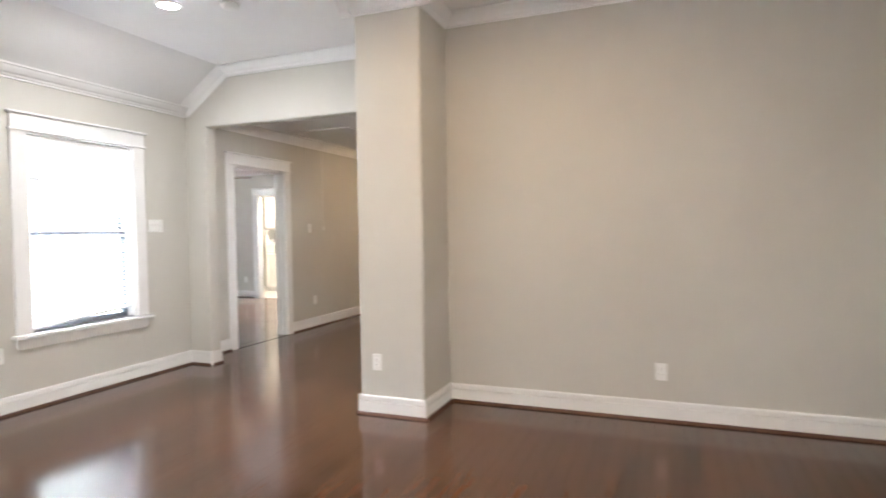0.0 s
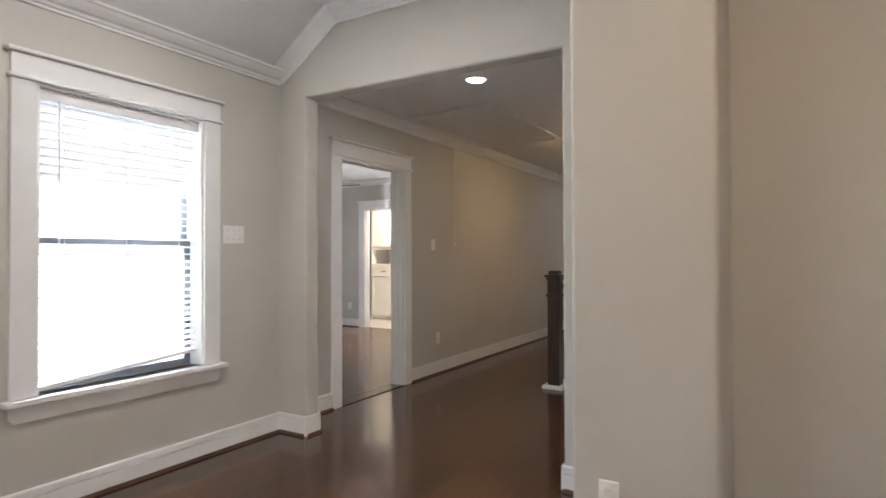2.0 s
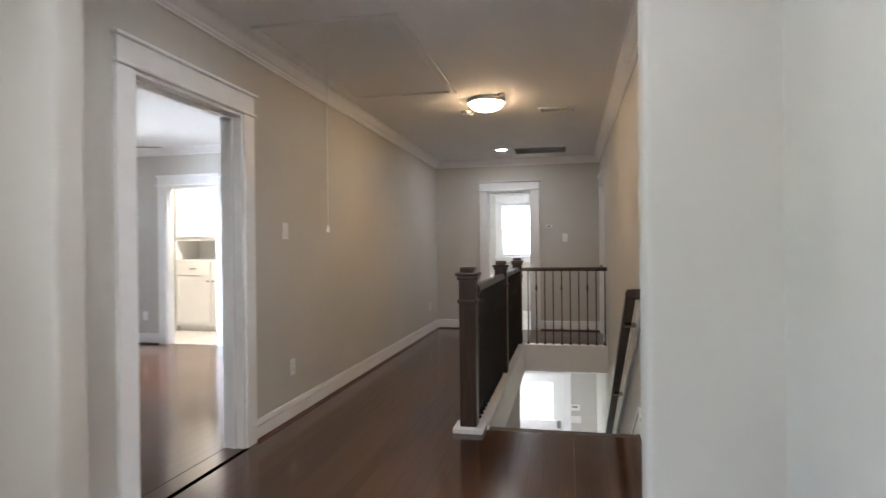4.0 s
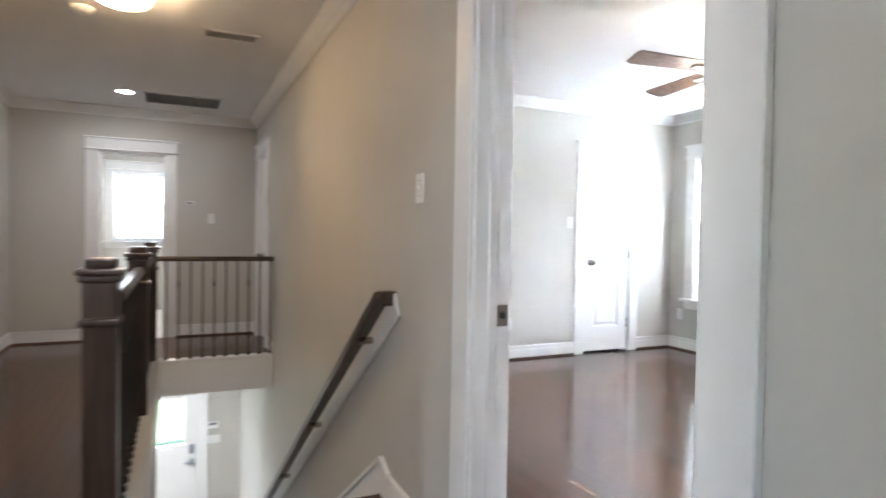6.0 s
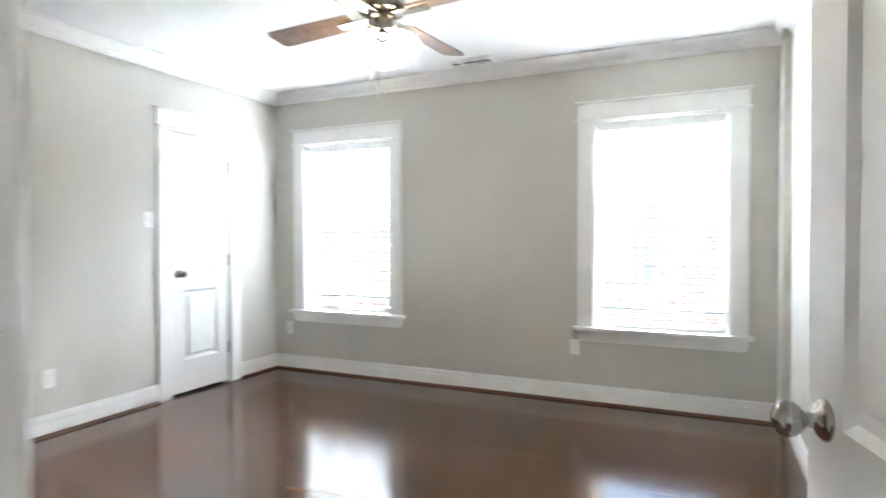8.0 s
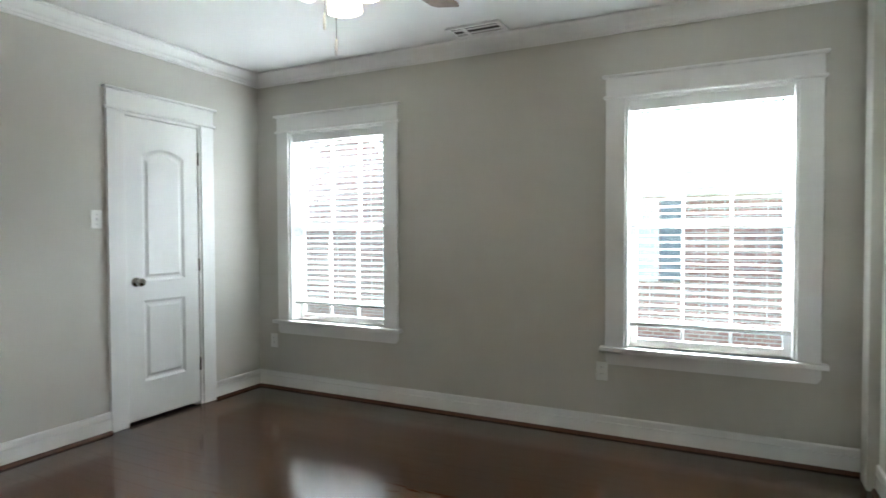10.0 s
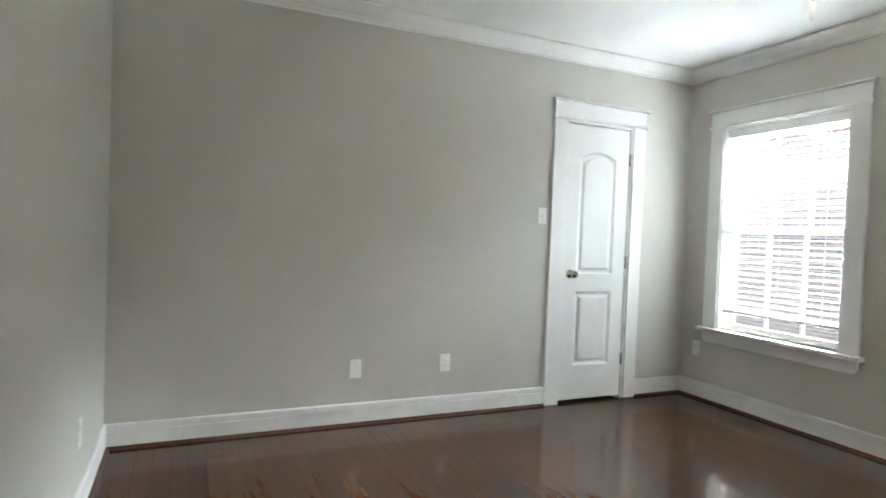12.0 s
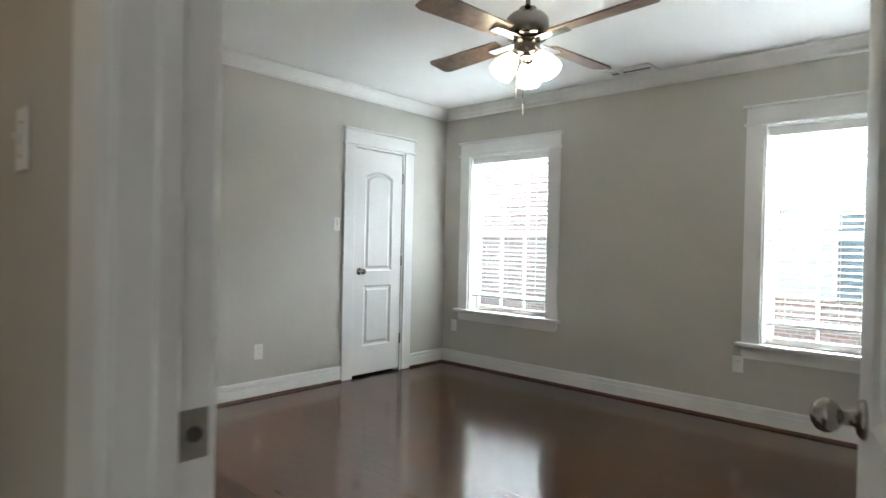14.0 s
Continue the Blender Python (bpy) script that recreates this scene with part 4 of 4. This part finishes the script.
BAL = [baluster_mesh((0.70,)), baluster_mesh(()), baluster_mesh((0.72, 0.22))]
k, y = 0, 4.87
while y < RY - 0.09:
    if abs(y - 6.38) > 0.09:
        ob = new("baluster", (BAL[2], BAL[1], BAL[0])[k % 3])
        ob.parent, ob.matrix_basis = guard, pose(RX, y, 0)
    y += 0.105
    k += 1
k, x = 0, RX + 0.13
while x < 2.40:
    ob = new("baluster", (BAL[1], BAL[2], BAL[1])[k % 3])
    ob.parent, ob.matrix_basis = guard, pose(x, RY, 0)
    x += 0.102
    k += 1

# white fascia round the stairwell
solid("trim_fascia_side", B(SX0 - 0.045, SX0 - 0.02, SY0, SY1 + 0.02, -0.305, -0.001), M_TRIM, "white painted fascia below the landing edge", "trim")
solid("trim_fascia_far", B(SX0 - 0.02, 2.42, SY1 - 0.004, SY1 + 0.021, -0.22, -0.001), M_TRIM, "white painted fascia below the landing edge", "trim")
RISERS, RUN = 16, 0.272
RISE = -DOWN / RISERS
stair = thing("staircase", pose(0, 0, 0), "wooden staircase going down, dark treads and white risers", "staircase")
part("nosing", B(SX0 - 0.02, 2.405, SY0 - 0.06, SY0 + 0.018, -0.021, 0.0005, bevel=0.006, seg=2), M_RAILWOOD, stair, "dark stained landing nosing")
for i in range(RISERS):
    yy = SY0 + i * RUN
    part("riser", B(SX0 - 0.02, 2.405, yy - 0.018, yy - 0.002, -RISE * (i + 1) + 0.0, -RISE * i - 0.022), M_TRIM, stair)
    if i < RISERS - 1:
        part("tread", B(SX0 - 0.02, 2.405, yy - 0.002, yy + RUN + 0.012, -RISE * (i + 1) - 0.022, -RISE * (i + 1), bevel=0.005), M_SHOE, stair, "dark stained tread")
L = RISERS * RUN
slope = RISE / RUN
sk = prism(bmesh.new(), [(SY0 - 0.12, 0.0), (SY0 - 0.12, 0.146), (SY0 - 0.02, 0.19), (SY0 + L, 0.19 - L * slope), (SY0 + L, -0.15 - L * slope), (SY0, -0.15)], 2.405, 2.425, "x")
part("skirt_board", sk, M_TRIM, stair, "white painted skirt board")
sk = prism(bmesh.new(), [(SY0 - 0.125, 0.128), (SY0 - 0.125, 0.148), (SY0 - 0.02, 0.192), (SY0 + L, 0.192 - L * slope), (SY0 + L, 0.165 - L * slope), (SY0 - 0.02, 0.165)], 2.396, 2.406, "x")
part("skirt_moulding", sk, M_TRIM, stair)
solid("wall_stair_side", wall_boxes("y", SX0 - 0.15, SX0 - 0.03, 4.0, SY0 + 2.6, DOWN, -0.305, []), M_WALL, PAINTED, "wall")

wall_rail = thing("wall_handrail", pose(0, 0, 0), "dark wood handrail sloping down the stairwell wall", "handrail")
ang = math.degrees(math.atan(slope))
y0r, z0r = 4.60, 0.93
lenr = 4.3
hr = part("rail", prism(bmesh.new(), [(-0.03, -0.02), (-0.033, 0.008), (-0.02, 0.032), (0.02, 0.032), (0.033, 0.008), (0.03, -0.02)], 0, lenr, "y"), M_RAILWOOD, wall_rail)
hr.matrix_basis = pose(2.345, y0r, z0r, -ang, 0, 0)
part("return", B(2.35, 2.42, y0r - 0.005, y0r + 0.055, z0r - 0.035, z0r + 0.028, bevel=0.006), M_RAILWOOD, wall_rail)
bk = part("backing_board", B(2.402, 2.42, 0, lenr, -0.085, 0.03, bevel=0.004), M_TRIM, wall_rail, "white painted backing board")
bk.matrix_basis = pose(0, y0r - 0.02, z0r, -ang, 0, 0)
for d in (0.35, 1.6, 2.9):
    yy, zz = y0r + d * math.cos(radians(ang)), z0r - d * math.sin(radians(ang))
    br = part("bracket", B(-0.012, 0.065, -0.012, 0.012, -0.05, -0.02, bevel=0.005), M_NICKEL, wall_rail, "metal rail bracket")
    br.matrix_basis = pose(2.338, yy, zz, -ang, 0, 0)

# ---- bathroom cabinet seen through two doorways ----
cab = thing("linen_cabinet", on_wall(-3.31, 8.65, 0, "-y"), "tall white built-in linen cabinet with open niche", "cabinet")
bm = bmesh.new()
for a in ((-0.62, -0.60, -0.58, 0, 0, 2.5), (0.60, 0.62, -0.58, 0, 0, 2.5), (-0.60, 0.60, -0.58, -0.56, 0, 2.5), (-0.60, 0.60, -0.56, -0.005, 0.08, 0.10),
          (-0.60, 0.60, -0.56, 0, 1.06, 1.09), (-0.60, 0.60, -0.56, 0, 1.38, 1.42), (-0.60, 0.60, -0.56, 0, 2.47, 2.5), (-0.60, 0.60, -0.08, -0.06, 0, 0.08)):
    box(bm, *a)
part("body", bm, M_TRIM, cab)


def shaker(name, x0, x1, z0, z1, handle):
    d = part(name, B(x0 + 0.004, x1 - 0.004, 0.0, 0.012, z0 + 0.004, z1 - 0.004), M_TRIM, cab)
    bm = bmesh.new()
    f = 0.055
    box(bm, x0 + 0.004, x0 + f, 0.012, 0.021, z0 + 0.004, z1 - 0.004)
    box(bm, x1 - f, x1 - 0.004, 0.012, 0.021, z0 + 0.004, z1 - 0.004)
    box(bm, x0 + f, x1 - f, 0.012, 0.021, z0 + 0.004, z0 + f)
    box(bm, x0 + f, x1 - f, 0.012, 0.021, z1 - f, z1 - 0.004)
    part("door_frame", bm, M_TRIM, d)
    hx, hz, wide = handle
    part("handle", B(hx - wide, hx + wide, 0.021, 0.045, hz - 0.008, hz + 0.008, bevel=0.004), M_NICKEL, d, "nickel cabinet pull")


for x0, x1, s in ((-0.60, 0.0, -1), (0.0, 0.60, 1)):
    hx = x1 - 0.04 if s < 0 else x0 + 0.04
    shaker("lower_door", x0, x1, 0.10, 0.84, (hx, 0.76, 0.015))
    shaker("drawer", x0, x1, 0.845, 1.055, ((x0 + x1) / 2, 0.95, 0.05))
    shaker("upper_door", x0, x1, 1.425, 2.465, (hx, 1.50, 0.015))

# ---- outdoors ----
solid("ground", B(-400, 400, -400, 400, -3.6, -3.3), M_GRASS, "green lawn and open ground round the house", "ground")
solid("pavement", B(-14, -6.6, -20, 20, -3.31, -3.26), M_CONCRETE, "pale concrete drive beside the house", "pavement")


def neighbour(x, y0, y1, bay):
    """A brick house: a low wing under a hipped roof, and a taller bay from y1 to bay."""
    t = thing("neighbour_house", pose(x, 0, -3.3), "red brick house next door with white trim and shutters", "house")
    part("brick_wall", B(0, 9, y0, y1, 0, 5.27), M_BRICK, t)
    part("frieze", B(-0.05, 0.0, y0, y1, 5.27, 5.36), M_SIDING, t, "white frieze board")
    for i in range(int((y1 - y0) / 0.16)):
        part("dentil", B(-0.09, -0.05, y0 + i * 0.16, y0 + i * 0.16 + 0.08, 5.28, 5.35), M_SIDING, t)
    part("eave", B(-0.35, 9.35, y0 - 0.35, y1, 5.36, 5.70, bevel=0.02), M_SIDING, t, "white boxed eave and gutter")
    bm = bmesh.new()
    foot = [bm.verts.new(p) for p in ((-0.4, y0 - 0.4, 5.70), (9.4, y0 - 0.4, 5.70), (9.4, y1, 5.70), (-0.4, y1, 5.70))]
    top = [bm.verts.new(p) for p in ((4.5, y0 + 5.2, 7.75), (4.5, y1, 7.75))]
    for f in ((0, 1, 2, 3),):
        bm.faces.new([foot[i] for i in f])
    bm.faces.new((foot[0], foot[1], top[0]))
    bm.faces.new((foot[1], foot[2], top[1], top[0]))
    bm.faces.new((foot[3], foot[0], top[0], top[1]))
    bm.faces.new((foot[2], foot[3], top[1]))
    bmesh.ops.recalc_face_normals(bm, faces=bm.faces)
    part("roof", bm, M_ROOF, t, "weathered grey hipped shingle roof")
    part("bay_wall", B(-0.3, 9, y1, bay, 0, 8.2), M_BRICK, t)
    part("bay_eave", B(-0.65, 9.35, y1 - 0.35, bay + 0.35, 8.2, 8.45, bevel=0.02), M_SIDING, t)
    part("bay_roof", prism(bmesh.new(), [(-0.7, 8.45), (9.4, 8.45), (4.5, 10.8)], y1 - 0.4, bay + 0.4, "y"), M_ROOF, t)
    mid, n = y1 + 2.6, 16
    outer = [(mid + 1.15 * math.cos(math.pi * i / n), 6.35 + 0.75 * math.sin(math.pi * i / n)) for i in range(n + 1)]
    inner = [(mid + 0.98 * math.cos(math.pi * i / n), 6.35 + 0.58 * math.sin(math.pi * i / n)) for i in range(n, -1, -1)]
    part("arch_trim", prism(bmesh.new(), outer + inner, -0.36, -0.295, "x"), M_SIDING, t, "white painted arch on the brick")
    for y in (y1 - 4.1, y1 - 7.6, y1 - 11.1):
        for z in (0.9, 3.62):
            w = part("window", B(-0.04, 0.01, y - 0.5, y + 0.5, z, z + 1.6), M_SIDING, t, "white framed window")
            for a in (-0.42, 0.04):
                for b in (0.08, 0.84):
                    part("pane", B(-0.045, -0.04, y + a, y + a + 0.38, z + b, z + b + 0.68), M_PANE_FAR, w)
            for sgn in (-0.92, 0.54):
                part("shutter", B(-0.05, 0.0, y + sgn, y + sgn + 0.38, z, z + 1.6, bevel=0.01), M_SHUTTER, t, "dark blue-grey shutter")
    return t


neighbour(15.0, -4.0, 9.44, 17.0)


def deck(x0, x1, y0, y1, z):
    """A raised timber deck with roof posts, as stands behind the house across the drive."""
    t = thing("raised_deck", pose(0, 0, 0), "grey timber deck on posts under an open roof beam", "deck")
    part("platform", B(x0, x1, y0, y1, z - 0.16, z, bevel=0.01), M_CONCRETE, t)
    for y in (y0 + 0.1, y0 + 0.88, y1 - 0.1):
        for x in (x0 + 0.1, x1 - 0.1):
            part("post", B(x - 0.08, x + 0.08, y - 0.08, y + 0.08, -3.3, z - 0.16), M_POST, t)
            part("post", B(x - 0.08, x + 0.08, y - 0.08, y + 0.08, z, z + 2.45), M_POST, t)
    for x in (x0 + 0.1, x1 - 0.1):
        part("beam", B(x - 0.07, x + 0.07, y0 - 0.2, y1 + 0.2, z + 2.45, z + 2.67, bevel=0.01), M_SIDING, t)
        part("rail", B(x - 0.04, x + 0.04, y0 + 0.18, y1 - 0.18, z + 0.30, z + 0.36), M_POST, t)
    return t


deck(-10.6, -7.9, 5.35, 9.2, 0.13)


def tree(x, y, h, r, seed):
    rng = random.Random(seed)
    t = thing("tree", pose(x, y, -3.3), "leafy green garden tree with a ragged crown", "tree", "garden trees")
    bm = bmesh.new()
    lathe(bm, [(0.22, 0), (0.16, h * 0.3), (0.11, h * 0.55), (0.03, h * 0.9)], 10)
    for i in range(7):
        a = rng.uniform(0, 360)
        m = pose(0, 0, h * rng.uniform(0.4, 0.6), 0, rng.uniform(35, 60), a)
        lathe(bm, [(0.07, 0), (0.045, r * 0.5), (0.012, r * 0.95)], 6, m)
    part("trunk", bm, M_BARK, t)
    vs, fs = [], []
    for c in range(70):
        d = Vector((rng.gauss(0, 1), rng.gauss(0, 1), rng.gauss(0, 0.8))).normalized() * r * rng.uniform(0.45, 1.0)
        d += Vector((0, 0, h * 0.72))
        for k in range(36):
            p = d + Vector((rng.gauss(0, 0.3), rng.gauss(0, 0.3), rng.gauss(0, 0.25)))
            u = Vector((rng.gauss(0, 1), rng.gauss(0, 1), rng.gauss(0, 1))).normalized() * 0.12
            w = u.cross(Vector((rng.gauss(0, 1), rng.gauss(0, 1), rng.gauss(0, 1)))).normalized() * 0.055
            j = len(vs)
            vs += [p - u, p + w, p + u, p - w]
            fs.append((j, j + 1, j + 2, j + 3))
    me = bpy.data.meshes.new("crown")
    me.from_pydata(vs, [], fs)
    me.materials.append(M_LEAF)
    ob = new("crown", me)
    ob.parent = t
    return t


tree(9.0, 0.6, 7.6, 2.0, 3)
tree(27.5, 3.5, 12.5, 4.5, 4)
tree(28.0, 9.5, 12.0, 4.0, 5)
tree(-12.0, 8.0, 7.5, 2.6, 6)
tree(-15.0, 12.5, 8.0, 2.8, 7)

# ---- oak strip floors ----
PW, PT = 0.083, 0.02


def plank_mesh(length):
    bm = bmesh.new()
    c = 0.0005
    prism(bm, [(0.0003, -PT), (PW - 0.0003, -PT), (PW - 0.0003, -c), (PW - c, 0), (c, 0), (0.0003, -c)], 0.0004, length - 0.0004)
    return bm


PLANKS = {}


def plank_data(length):
    key = round(length, 3)
    if key not in PLANKS:
        PLANKS[key] = mesh_of(plank_mesh(key), "plank", M_PLANK)
    return PLANKS[key]


def strips(x0, x1, y0, y1, rng, step=0.29):
    """Rows of planks along y: (x, start, length) with staggered ends, lengths in multiples of a step."""
    out = []
    x = x0
    while x < x1 - 0.004:
        y = y0
        length = step * rng.randint(2, 8)
        while y < y1 - 1e-4:
            ln = min(length, y1 - y)
            if y1 - (y + ln) < step * 0.8:
                ln = y1 - y
            out.append((x, y, ln))
            y += ln
            length = step * rng.randint(4, 9)
        x += PW
    return out


def floor_parts(name, label, regions, seed, singles):
    """A strip floor: planks inside the stretch 'singles' are parts, the others one joined part."""
    rng = random.Random(seed)
    t = thing(name, pose(0, 0, 0), label, "floor", kind="structure")
    count = 0
    vs, fs = [], []
    for reg in regions:
        for x, y, ln in strips(*reg, rng):
            if count < 290 and singles[0] < x < singles[1] and singles[2] < y + ln / 2 < singles[3]:
                ob = new("plank", plank_data(ln))
                ob.parent, ob.matrix_basis = t, pose(x, y, 0, 0, rng.uniform(-0.05, 0.05), 0)
                count += 1
            else:
                c = 0.0005
                prof = [(0.0003, -PT), (PW - 0.0003, -PT), (PW - 0.0003, -c), (PW - c, 0), (c, 0), (0.0003, -c)]
                j = len(vs)
                vs += [(x + u, y + 0.0004, v) for u, v in prof] + [(x + u, y + ln - 0.0004, v) for u, v in prof]
                for i in range(6):
                    fs.append((j + i, j + (i + 1) % 6, j + 6 + (i + 1) % 6, j + 6 + i))
                fs += [tuple(j + i for i in range(5, -1, -1)), tuple(j + 6 + i for i in range(6))]
    if vs:
        me = bpy.data.meshes.new("planks")
        me.from_pydata(vs, [], fs)
        me.materials.append(M_PLANKS)
        bm = bmesh.new()
        bm.from_mesh(me)
        bmesh.ops.recalc_face_normals(bm, faces=bm.faces)
        bm.to_mesh(me)
        bm.free()
        ob = new("planks", me)
        ob.parent = t
        tagged(ob, "joined oak strips", kind="stuff")
    return t


FLOOR = "dark stained oak strip floor with a satin sheen"
floor_parts("floor_front", FLOOR, [(0.07, 6.4, -5.0, 2.43)], 11, (0.3, 3.2, -0.5, 2.5))
floor_parts("floor_hall", FLOOR, [(0.0, SX0 - 0.04, 2.43, 9.5), (SX0 - 0.04, 2.42, 2.43, SY0 - 0.06), (SX0 - 0.04, 2.42, SY1 + 0.02, 9.5)], 12, (0.0, 2.42, 2.4, 8.0))
floor_parts("floor_bedroom", FLOOR, [(2.42, 2.54, D3[0], D3[1]), (2.54, 6.61, 2.90, 7.10)], 13, (2.4, 6.6, 3.0, 7.1))
floor_parts("floor_room", FLOOR, [(-0.13, 0.0, D1[0], D1[1]), (-5.6, -0.13, 2.62, 7.56)], 14, (0, 0, 0, 0))
